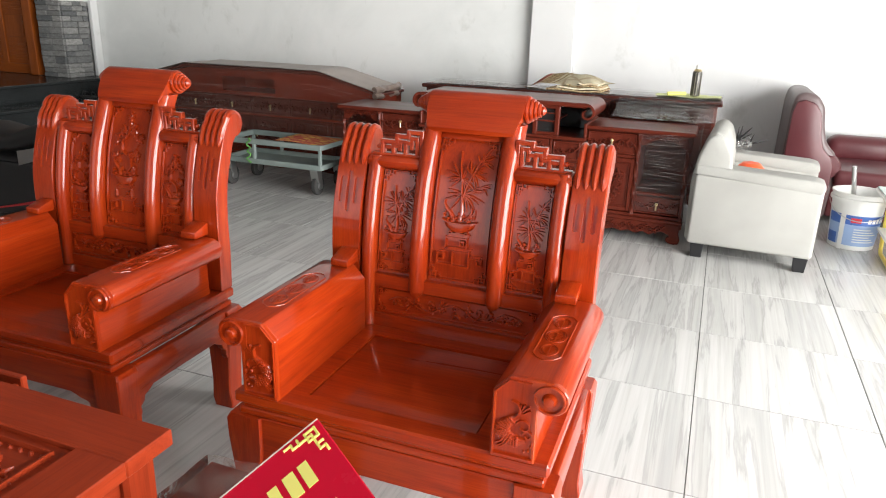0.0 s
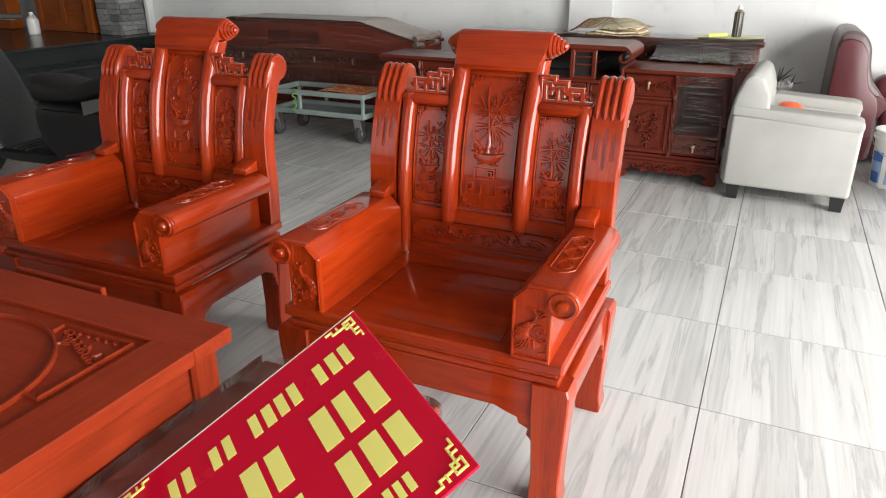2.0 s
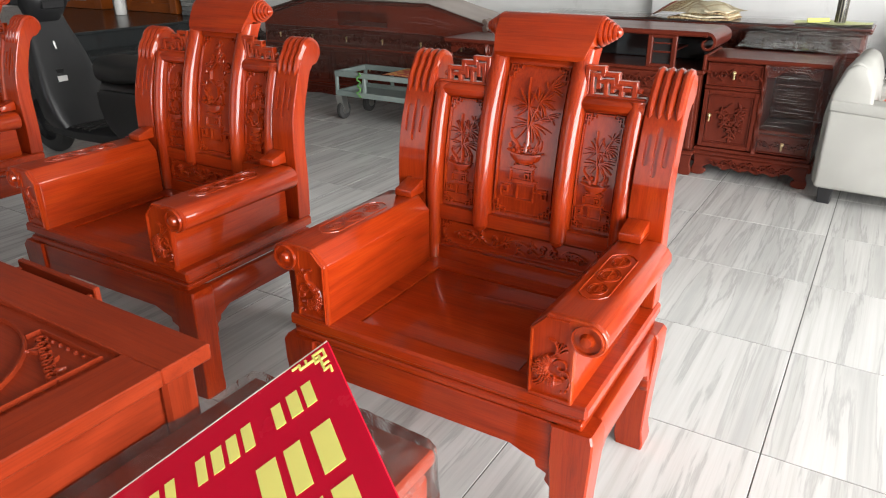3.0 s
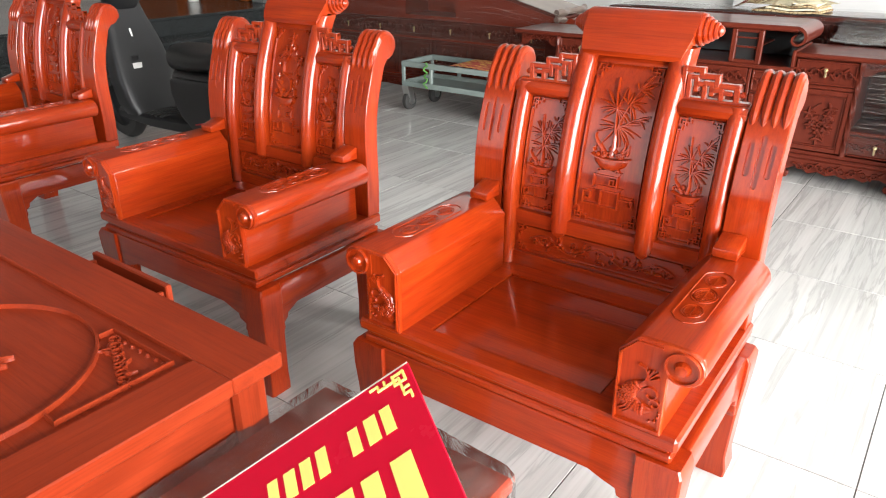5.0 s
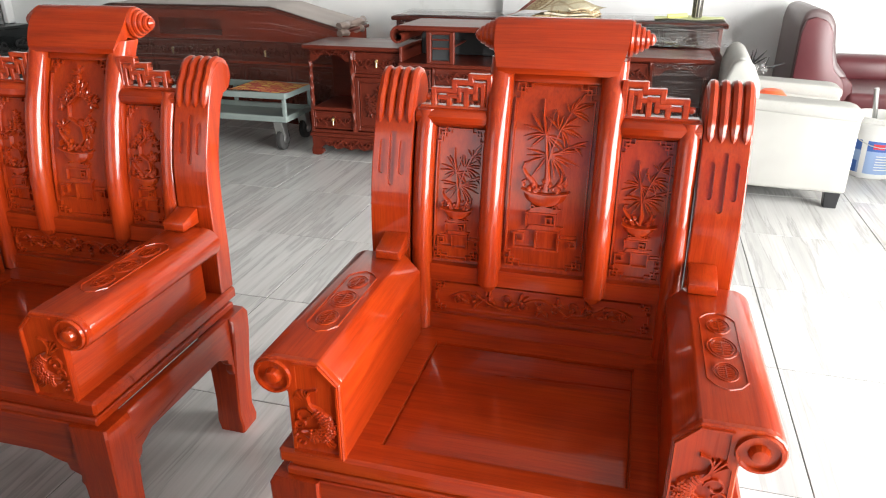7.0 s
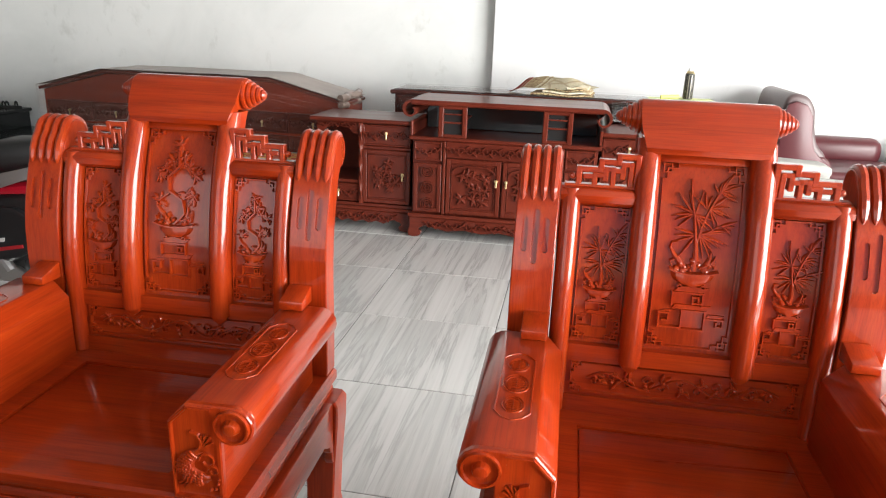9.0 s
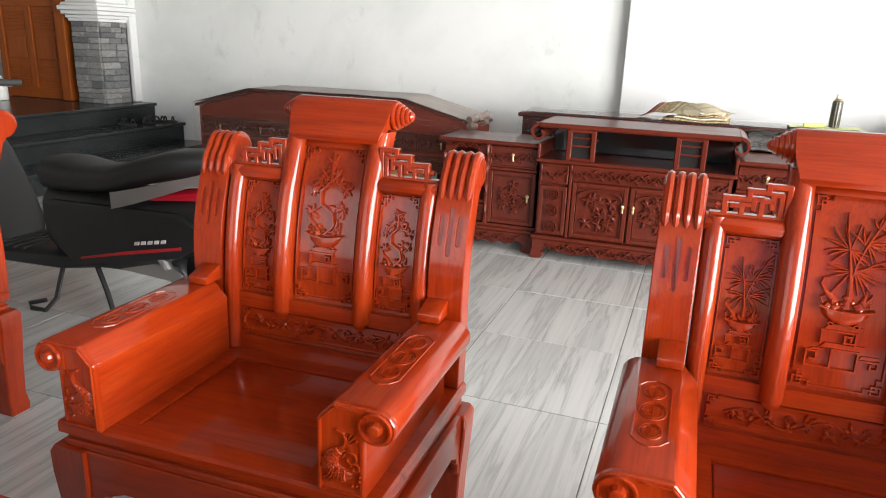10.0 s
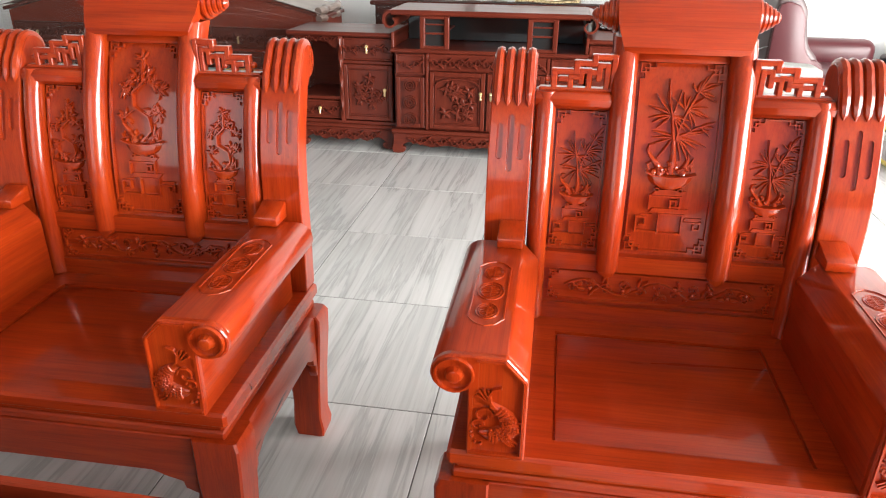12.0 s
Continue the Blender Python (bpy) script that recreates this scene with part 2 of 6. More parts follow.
def blob(bm, M, u, v, r, h=0.004, n=7):
    h *= 1.8
    lo = [bm.verts.new(M(u + r * math.cos(6.2832 * k / n), v + r * math.sin(6.2832 * k / n), -0.0005)) for k in range(n)]
    hi = [bm.verts.new(M(u + r * 0.7 * math.cos(6.2832 * k / n), v + r * 0.7 * math.sin(6.2832 * k / n), h * 0.75)) for k in range(n)]
    top = bm.verts.new(M(u, v, h))
    for k in range(n):
        j = (k + 1) % n
        bm.faces.new((lo[k], lo[j], hi[j], hi[k])), bm.faces.new((hi[k], hi[j], top))


def ring(bm, M, u, v, ru, rv, w=0.0025, h=0.003, n=20):
    stroke(bm, M, [(u + ru * math.cos(6.2832 * k / n), v + rv * math.sin(6.2832 * k / n)) for k in range(n + 1)], w, h)


def relief(name, bm, mat, parent, out):
    """A carving whose faces all look along out."""
    bm.normal_update()
    out = Vector(out)
    flip = [f for f in bm.faces if f.normal.dot(out) < 0]
    bmesh.ops.reverse_faces(bm, faces=flip)
    return part(name, bm, mat, parent, "", 24)


def fret_corner(bm, M, u, v, s, su, sv, w=0.0024, h=0.0036):
    """A square knot with stepped arms in the corner at (u, v), opening along su, sv."""
    P = lambda *q: [(u + su * a * s, v + sv * b * s) for a, b in q]
    lines(bm, M, P((0.02, 0.02), (0.56, 0.02), (0.56, 0.56), (0.02, 0.56), (0.02, 0.02)), w, h)
    lines(bm, M, P((0.0, 1.0), (0.30, 1.0), (0.30, 0.30), (1.0, 0.30), (1.0, 0.0)), w, h)


def panel_frame(bm, M, u0, u1, v0, v1, fret=0.03):
    """A raised bead from corner knot to corner knot."""
    e = fret
    for q in ([(u0 + e, v0), (u1 - e, v0)], [(u0 + e, v1), (u1 - e, v1)], [(u0, v0 + e), (u0, v1 - e)], [(u1, v0 + e), (u1, v1 - e)]):
        n = 10
        stroke(bm, M, [(q[0][0] + (q[1][0] - q[0][0]) * k / n, q[0][1] + (q[1][1] - q[0][1]) * k / n) for k in range(n + 1)], 0.0026, 0.0036)
    for u, su in ((u0, 1), (u1, -1)):
        for v, sv in ((v0, 1), (v1, -1)):
            fret_corner(bm, M, u, v, fret, su, sv)


def plate(bm, M, pts, h):
    """A flat raised shape with sloped edges; pts: its outline in order."""
    cu, cv = sum(p[0] for p in pts) / len(pts), sum(p[1] for p in pts) / len(pts)
    lo = [bm.verts.new(M(a, b, -0.0005)) for a, b in pts]
    hi = [bm.verts.new(M(cu + (a - cu) * 0.94, cv + (b - cv) * 0.90, h)) for a, b in pts]
    n = len(pts)
    for i in range(n):
        bm.faces.new((lo[i], lo[(i + 1) % n], hi[(i + 1) % n], hi[i]))
    bm.faces.new(hi)


def stand_and_pot(bm, M, u, v, s, rnd):
    """A stand of open boxes with a shallow bowl of rocks on it; (u, v): the foot; s: the unit."""
    P = lambda *q: [(u + a * s, v + b * s) for a, b in q]
    w, h = 0.055 * s, 0.0042
    lines(bm, M, P((-0.25, 0.0), (0.68, 0.0), (0.68, 0.82), (-0.25, 0.82), (-0.25, 0.0)), w, h)
    lines(bm, M, P((-0.25, 0.05), (-1.15, 0.05), (-1.15, 0.66), (-0.78, 0.66), (-0.78, 0.34), (-0.98, 0.34)), w, h)
    lines(bm, M, P((0.68, 0.52), (1.42, 0.52), (1.42, 0.22), (1.16, 0.22), (1.16, 0.40)), w, h)
    plate(bm, M, P((0.68, 0.50), (1.30, 0.50), (1.48, 0.70), (0.82, 0.70)), 0.004)
    plate(bm, M, P((-1.12, 0.66), (-0.70, 0.66), (-0.52, 0.80), (-0.92, 0.80)), 0.004)
    plate(bm, M, P((-0.72, 0.84), (0.72, 0.84), (0.90, 1.06), (-0.56, 1.06)), 0.005)
    lines(bm, M, P((-0.70, 1.04), (-0.70, 1.56), (0.52, 1.56), (0.52, 1.06)), w, h)
    lines(bm, M, P((0.52, 1.14), (0.14, 1.14), (0.14, 1.40), (0.36, 1.40), (0.36, 1.24)), w, h)
    plate(bm, M, P((-0.68, 1.58), (0.54, 1.58), (0.74, 1.80), (-0.50, 1.80)), 0.005)
    for sg in (-1, 1):
        stroke(bm, M, [(u + s * (sg * 0.46 + 0.09 * math.cos(a)), v + s * (1.84 + 0.07 * math.sin(a))) for a in [0.7 * k for k in range(10)]], 0.035 * s, 0.005)
    stroke(bm, M, P((-0.40, 1.80), (0.0, 1.86), (0.40, 1.80)), 0.04 * s, 0.005)
    taper(bm, M, [(u, v + s * (1.90 + 0.085 * k)) for k in range(7)], [s * q for q in (0.40, 0.62, 0.74, 0.82, 0.86, 0.90, 0.86)], 0.0075)
    stroke(bm, M, P((-0.98, 2.56), (-0.6, 2.42), (0.0, 2.36), (0.6, 2.42), (1.0, 2.52)), 0.045 * s, 0.0085)
    stroke(bm, M, P((-0.86, 2.66), (-0.95, 2.85), (-0.80, 2.92)), 0.05 * s, 0.006)
    # rocks: one hooked, one peaked
    taper(bm, M, P((-0.30, 2.44), (-0.46, 2.66), (-0.62, 2.90), (-0.84, 3.12), (-0.98, 3.36), (-0.92, 3.58), (-0.70, 3.62)), [s * q for q in (0.20, 0.16, 0.13, 0.09, 0.07, 0.06, 0.03)], 0.0045)
    taper(bm, M, P((0.42, 2.44), (0.50, 2.66), (0.58, 2.88), (0.64, 3.10), (0.62, 3.30)), [s * q for q in (0.20, 0.17, 0.12, 0.07, 0.03)], 0.0045)
    for k in range(16):
        blob(bm, M, u + s * rnd.uniform(-0.75, 0.80), v + s * rnd.uniform(2.46, 2.95), s * rnd.uniform(0.08, 0.15), 0.006)
    for k in range(6):
        leaf(bm, M, u + s * (0.2 + 0.12 * k), v + 2.6 * s, 0.4 + 0.22 * k, 0.55 * s, 0.06 * s, 0.005)


def orchid(bm, M, u, v, s, rnd):
    """Bamboo on two crossing stems above a bowl."""
    stand_and_pot(bm, M, u, v, s, rnd)
    P = lambda *q: [(u + a * s, v + b * s) for a, b in q]
    taper(bm, M, P((-0.02, 2.5), (0.06, 3.0), (0.02, 3.5), (-0.06, 4.1), (-0.14, 4.7), (-0.30, 5.4), (-0.34, 6.1)), [s * q for q in (0.17, 0.15, 0.11, 0.08, 0.07, 0.06, 0.03)], 0.0055)
    stroke(bm, M, P((0.04, 3.6), (0.16, 4.2), (0.42, 4.9), (0.78, 5.6), (1.30, 6.35)), 0.05 * s, 0.004)
    stroke(bm, M, P((-0.14, 4.7), (0.06, 5.3), (0.16, 5.7)), 0.03 * s, 0.0035)
    stroke(bm, M, P((0.2, 3.9), (0.8, 4.3), (1.55, 4.55)), 0.03 * s, 0.0035)
    fans = ((0.10, 3.95, -1.2, 0.35, 7, 1.15), (0.0, 3.95, 2.9, 4.2, 4, 1.0), (-0.14, 4.75, 2.0, 3.9, 6, 1.0), (-0.10, 4.70, -1.2, -0.1, 4, 0.95), (0.42, 5.0, -1.1, 0.5, 6, 0.95), (0.35, 4.95, 1.4, 2.3, 3, 0.7), (0.80, 5.65, -0.5, 1.2, 5, 0.85), (0.78, 5.6, 1.7, 2.4, 2, 0.5), (0.95, 4.35, -0.4, 0.3, 3, 0.6))
    for cu, cv, a0, a1, n, ln in fans:
        for k in range(n):
            a = a0 + (a1 - a0) * k / max(n - 1, 1) + rnd.uniform(-0.08, 0.08)
            leaf(bm, M, u + cu * s, v + cv * s, a, ln * s * rnd.uniform(0.8, 1.1), 0.068 * s, 0.0042, rnd.uniform(-0.2, 0.12) * s)


def plum(bm, M, u, v, s, rnd):
    """A crooked plum tree with blossom above a bowl."""
    stand_and_pot(bm, M, u, v, s, rnd)
    stem = [(0, 2.5), (0.5, 3.0), (0.35, 3.6), (-0.35, 4.0), (-0.4, 4.6), (0.1, 5.1), (0.05, 5.9)]
    stroke(bm, M, [(u + a * s, v + b * s) for a, b in stem], 0.075 * s, 0.0055)
    for q in (((0.35, 3.6), (0.9, 3.9), (1.1, 3.6)), ((-0.4, 4.5), (-0.95, 4.8)), ((0.1, 5.1), (0.8, 4.9), (1.05, 4.5)), ((-0.3, 3.9), (-0.9, 3.5))):
        stroke(bm, M, [(u + a * s, v + b * s) for a, b in q], 0.04 * s, 0.004)
    for cu, cv in ((0.9, 3.75), (0.5, 3.85), (-0.85, 4.75), (-0.5, 4.95), (0.55, 5.0), (0.9, 4.75), (0.1, 5.6), (-0.25, 5.35), (-0.8, 3.5), (0.3, 5.35), (0.05, 6.0)):
        for k in range(6):
            a = rnd.uniform(0, 6.28)
            leaf(bm, M, u + cu * s, v + cv * s, a, 0.45 * s, 0.10 * s, 0.0045)
        for k in range(4):
            blob(bm, M, u + s * (cu + rnd.uniform(-0.25, 0.25)), v + s * (cv + rnd.uniform(-0.2, 0.2)), 0.09 * s, 0.0055)


def vine(bm, M, u0, u1, v, h, rnd):
    """A running scroll of tendrils and leaves."""
    n = 48
    L = u1 - u0
    stroke(bm, M, [(u0 + L * k / n, v + h * 0.32 * math.sin(k / n * 15.7)) for k in range(n + 1)], 0.0022, 0.004)
    for k in range(11):
        cu = u0 + L * (k + 0.5) / 11
        sg = 1 if k % 2 else -1
        stroke(bm, M, [(cu + 0.012 * math.cos(a) * (1 - a / 9), v + sg * h * 0.15 + 0.012 * math.sin(a) * (1 - a / 9)) for a in [j * 0.7 for j in range(10)]], 0.0016, 0.0035)
        for j in range(3):
            leaf(bm, M, cu + rnd.uniform(-0.01, 0.01), v - sg * h * 0.2, rnd.uniform(0, 6.28), 0.018, 0.005, 0.0045)
        blob(bm, M, cu, v - sg * h * 0.1, 0.006, 0.006)


def fish(bm, M, u, v, s, flip, rnd):
    """A curled carp, its tail thrown up, over bubbles; flip: 1 or -1."""
    P = lambda a, b: (u - flip * a * s, v + b * s)
    spine = [(-0.16, 1.14), (0.02, 1.02), (0.18, 0.86), (0.26, 0.66), (0.20, 0.49), (0.0, 0.40), (-0.20, 0.40), (-0.36, 0.46)]
    wid = [0.07, 0.12, 0.18, 0.22, 0.22, 0.19, 0.14, 0.05]
    taper(bm, M, [P(a, b) for a, b in spine], [w * s for w in wid], 0.0045)
    for i in range(1, 6):
        (a, b), (a2, b2) = spine[i], spine[i + 1]
        l = math.hypot(a2 - a, b2 - b)
        nx, ny = -(b2 - b) / l, (a2 - a) / l
        for r in range(3):
            ca, cb = a + (a2 - a) * r / 3, b + (b2 - b) * r / 3
            for q in (-0.66, -0.33, 0.0, 0.33, 0.66):
                d = wid[i] * (q + (0.16 if r % 2 else 0.0))
                pu, pv = P(ca + nx * d, cb + ny * d)
                blob(bm, lambda x, y, h: M(x, y, h + 0.0078 * (1 - q * q) ** 0.5), pu, pv, 0.046 * s, 0.0016, 6)
    # tail, fins, curling water
    for k, (a, b) in enumerate(((-0.44, 1.36), (-0.40, 1.48), (-0.30, 1.52), (-0.20, 1.50))):
        p, q = P(-0.15, 1.13), P(a, b)
        stroke(bm, M, [p, ((p[0] + q[0]) / 2 - flip * 0.02 * s, (p[1] + q[1]) / 2), q], 0.030 * s, 0.0028)
    stroke(bm, M, [P(a, b) for a, b in ((-0.02, 1.05), (-0.14, 1.20), (-0.18, 1.38), (-0.10, 1.52), (0.06, 1.57))], 0.032 * s, 0.0036)
    for a, b, c, d in ((0.06, 0.34, 0.38, 0.14), (0.10, 0.38, 0.42, 0.22), (0.02, 0.32, 0.30, 0.12), (0.36, 0.72, 0.50, 0.76), (0.36, 0.64, 0.48, 0.62)):
        stroke(bm, M, [P(a, b), P((a + c) / 2, (b + d) / 2 + 0.02), P(c, d)], 0.028 * s, 0.0026)
    for cu, cv, r in ((-0.28, 0.86, 0.20), (-0.40, 0.62, 0.14)):
        stroke(bm, M, [P(cu + r * math.cos(a) * (1 - a / 12), cv + r * math.sin(a) * (1 - a / 12)) for a in [0.6 * k for k in range(11)]], 0.022 * s, 0.0024)
    for a, b in ((-0.52, 0.42), (-0.50, 0.30), (-0.44, 0.16), (-0.32, 0.12)):
        pu, pv = P(a, b)
        blob(bm, M, pu, pv, 0.042 * s, 0.0035, 8)


# ---- the armchair ----
BACK = [(0.40, 0.490), (0.60, 0.497), (0.70, 0.505), (0.80, 0.522), (0.89, 0.546), (1.00, 0.588), (1.05, 0.615), (1.10, 0.65)]


def yb(z):
    return curve_at(BACK, z)


def on_back(u, v, h):
    return (u, yb(v) - h, v)


def ribbon(x0, x1, z0, z1, front, back, n=14, bm=None, round_=0.0, taper=0.0):
    """A board that follows the back's curve; round_: half-round front; taper: narrower at the foot."""
    bm = bm or bmesh.new()
    c, hw = (x0 + x1) / 2, (x1 - x0) / 2
    sec = [(-1, -back)] + [(-math.cos(math.pi * q / 10), front - round_ + round_ * math.sin(math.pi * q / 10)) for q in range(11)] + [(1, -back)] if round_ else [(-1, -back), (-1, front - 0.002), (-1 + 0.002 / hw, front), (1 - 0.002 / hw, front), (1, front - 0.002), (1, -back)]
    rows = []
    for j in range(n + 1):
        z = z0 + (z1 - z0) * j / n
        k = 1 - taper * (1 - j / n)
        rows.append([bm.verts.new((c + a * hw * k, yb(z) - f, z)) for a, f in sec])
    m = len(sec)
    for g, h in zip(rows, rows[1:]):
        for i in range(m):
            bm.faces.new((g[i], g[(i + 1) % m], h[(i + 1) % m], h[i]))
    bm.faces.new(rows[0][::-1]), bm.faces.new(rows[-1])
    bmesh.ops.recalc_face_normals(bm, faces=bm.faces)
    return bm


def cut(bm, cutters):
    """bm less the solids of cutters, as a new bmesh."""
    def ob_of(b):
        me = bpy.data.meshes.new("tmp")
        b.to_mesh(me)
        b.free()
        return new("tmp", me)
    a, c = ob_of(bm), ob_of(cutters)
    mod = a.modifiers.new("cut", "BOOLEAN")
    mod.operation, mod.solver, mod.object = "DIFFERENCE", "EXACT", c
    out = bmesh.new()
    out.from_object(a, bpy.context.evaluated_depsgraph_get())
    for o in (a, c):
        me = o.data
        bpy.data.objects.remove(o)
        bpy.data.meshes.remove(me)
    return out


def capsule(cx, z0, z1, r, y0, y1):
    poly = [(cx + r * math.cos(a), z1 - r + r * math.sin(a)) for a in [math.pi * k / 6 for k in range(7)]]
    poly += [(cx + r * math.cos(a), z0 + r + r * math.sin(a)) for a in [math.pi + math.pi * k / 6 for k in range(7)]]
    return prism(poly, 1, y0, y1)


def post_mesh(cx):
    """A back post: S-shaped, its head rolled back and reeded."""
    w = 0.046
    side = [(0.43, 0.478), (0.55, 0.483), (0.68, 0.482), (0.78, 0.492), (0.88, 0.522), (0.95, 0.55), (0.985, 0.572)]
    front = [(curve_at(side, z), z) for z in [0.43 + 0.555 * k / 36 for k in range(37)]]
    yc, zc, r = 0.607, 0.966, 0.038
    head = [(yc + r * math.cos(a), zc + r * math.sin(a)) for a in [math.radians(150 - 10 * k) for k in range(25)]]
    back = [(curve_at(side, z) + 0.058, z) for z in [0.91 - 0.48 * k / 12 for k in range(13)]]
    bm = prism(front[:-1] + head + back, 0, cx - w, cx + w, 0.004, 2)
    cutters = bmesh.new()
    for dx, z0, z1 in ((-0.023, 0.797, 0.870), (0.0, 0.772, 0.888), (0.023, 0.797, 0.870)):
        join(cutters, capsule(cx + dx, z0, z1, 0.0064, 0.40, 0.72))
    for v in cutters.verts:
        if v.co.y > 0.6:
            v.co.y = curve_at(side, v.co.z) + 0.005
    bm = cut(bm, cutters)
    reeds = []
    for k in range(4):
        x = cx + (k - 1.5) * 0.0222
        path = [(x, curve_at(side, z) - 0.001, z) for z in (0.905, 0.915, 0.935, 0.955)]
        path += [(x, yc + (r + 0.001) * math.cos(a), zc + (r + 0.001) * math.sin(a)) for a in [math.radians(165 - 17 * j) for j in range(12)]]
        reeds.append(tube(path, 0.0106, 8, None, taper=[0.15, 0.7, 1] + [1] * 12 + [0.8]))
    return bm, reeds


def arm_profile(s):
    """The arm's end, seen from the front, for the side s (-1 or 1)."""
    p = [(0.257, 0.428), (0.257, 0.588), (0.292, 0.627), (0.378, 0.627)]
    p += [(0.376 + 0.037 * math.cos(a), 0.59 + 0.037 * math.sin(a)) for a in [math.radians(70 - 25 * k) for k in range(9)]]
    p += [(0.352, 0.548), (0.352, 0.428)]
    return [(s * x, z) for x, z in p]


FLARED = {"seat_frame", "seat_panel", "waist", "apron", "leg", "arm"}


def armchair(variant, at, turn, label):
    W = RED
    rnd = random.Random(5 if variant == "orchid" else 9)
    t = thing("armchair", label, "armchair", at, turn, "carved armchairs in a row")
    # seat
    fr = box(-0.385, 0.385, 0.004, 0.535, 0.398, 0.430, 0.006)
    fr = cut(fr, prism([(-0.212, 0.060), (0.212, 0.060), (0.212, 0.425), (-0.212, 0.425)], 2, 0.422, 0.45))
    part("seat_frame", fr, W[0], t, "", 0)
    sp = prism([(-0.2085, 0.0635), (0.2085, 0.0635), (0.2085, 0.4215), (-0.2085, 0.4215)], 2, 0.40, 0.4265, 0.004, 2)
    part("seat_panel", sp, W[0], t)
    part("waist", join(box(-0.368, 0.368, 0.018, 0.522, 0.384, 0.3985, 0.002), box(-0.376, 0.376, 0.010, 0.530, 0.366, 0.385, 0.004)), W[0], t)
    # apron boards with scalloped lower edge
    def scallop(h):
        q = [(-h, 0.366), (h, 0.366), (h, 0.185), (h - 0.022, 0.212), (h - 0.018, 0.23), (h - 0.042, 0.24), (h - 0.046, 0.256), (h - 0.075, 0.264), (h - 0.105, 0.276)]
        return q + [(-x, z) for x, z in q[:1:-1]]
    part("apron", prism(scallop(0.325), 1, 0.008, 0.03, 0.002, 1), W[0], t)
    part("apron", prism(scallop(0.325), 1, 0.512, 0.534, 0.002, 1), W[0], t)
    for s in (-1, 1):
        part("apron", prism([(0.27 + y * 0.62, z) for y, z in scallop(0.325)], 0, s * 0.383 - 0.011, s * 0.383 + 0.011, 0.004, 2), W[1], t)
    for sx in (-1, 1):
        for sy, y0 in ((-1, 0.0), (1, 0.542)):
            # outer edge bows out at the shoulder, the foot turns in
            prof = [(0.398, 0.366), (0.405, 0.352), (0.404, 0.30), (0.396, 0.18), (0.392, 0.06), (0.398, 0.02), (0.396, 0.0), (0.325, 0.0), (0.318, 0.03), (0.322, 0.10), (0.318, 0.20), (0.312, 0.27), (0.312, 0.366)]
            bm = bmesh.new()
            n = len(prof)
            rows = []
            for k, (depth, shrink) in enumerate(((0.0, 0.004), (0.004, 0.0), (0.07, 0.0), (0.074, 0.004))):
                rows.append([bm.verts.new((sx * (x - (shrink if x > 0.36 else -shrink)), y0 - sy * depth + sy * ((x if x > 0.36 else 0.40) - 0.40) * (1 if k < 2 else 0.3), z)) for x, z in prof])
            for g, h in zip(rows, rows[1:]):
                for i in range(n):
                    bm.faces.new((g[i], g[(i + 1) % n], h[(i + 1) % n], h[i]))
            bm.faces.new(rows[0]), bm.faces.new(rows[-1][::-1])
            bmesh.ops.recalc_face_normals(bm, faces=bm.faces)
            part("leg", bm, W[2], t)
    # arms
    for s in (-1, 1):
        prof = arm_profile(s)
        arm = part("arm", prism(prof, 1, 0.012, 0.455, 0.004, 2), W[1], t)
        face = prism(prof, 1, 0.0, 0.014, 0.0025, 1)
        c = bmesh.new()
        join(c, prism([(s * x, z) for x, z in ((0.265, 0.437), (0.265, 0.585), (0.295, 0.618), (0.335, 0.618), (0.335, 0.56), (0.344, 0.55), (0.344, 0.437))], 1, -0.01, 0.003))
        face = cut(face, c)
        fm = part("arm_front", face, W[2], arm, "", 0)
        M = lambda u, v, h: (u, 0.003 - h, v)
        rel = bmesh.new()
        fish(rel, M, s * 0.303, 0.446, 0.080, s, rnd)
        lines(rel, M, [(s * a, b) for a, b in ((0.346, 0.438), (0.263, 0.438), (0.263, 0.586), (0.294, 0.619), (0.336, 0.619))], 0.0026, 0.0034)
        ring(rel, lambda u, v, h: (u, -h, v), s * 0.374, 0.59, 0.030, 0.030, 0.003, 0.003)
        blob(rel, lambda u, v, h: (u, -h, v), s * 0.374, 0.59, 0.016, 0.008, 12)
        relief("carving", rel, W[2], arm, (0, -1, 0))
        T = lambda u, v, h: (u, v, 0.627 + h)
        rel = bmesh.new()
        cx = s * 0.338
        out = []
        for (a, b) in ((-0.03, 0.10), (-0.03, 0.30), (-0.017, 0.318), (0, 0.326), (0.017, 0.318), (0.03, 0.30), (0.03, 0.10), (0.017, 0.082), (0, 0.074), (-0.017, 0.082), (-0.03, 0.10)):
            out.append((cx + a, b + 0.02))
        stroke(rel, T, out, 0.0018, 0.0009)
        for i, (cy, ru, rv) in enumerate(((0.145, 0.019, 0.027), (0.22, 0.024, 0.034), (0.295, 0.019, 0.027))):
            ring(rel, T, cx, cy, ru, rv, 0.0014, 0.0010)
            ring(rel, T, cx, cy, ru * 0.78, rv * 0.78, 0.0011, 0.0009)
            for k in range(-2, 3):
                hw = ru * 0.6 * math.sqrt(max(0.05, 1 - (k / 3) ** 2))
                lines(rel, T, [(cx - hw, cy + k * rv * 0.22), (cx + hw, cy + k * rv * 0.22)], 0.0013, 0.0011)
            lines(rel, T, [(cx, cy - rv * 0.6), (cx, cy + rv * 0.6)], 0.0013, 0.0011)
        relief("carving", rel, W[1], arm, (0, 0, 1))
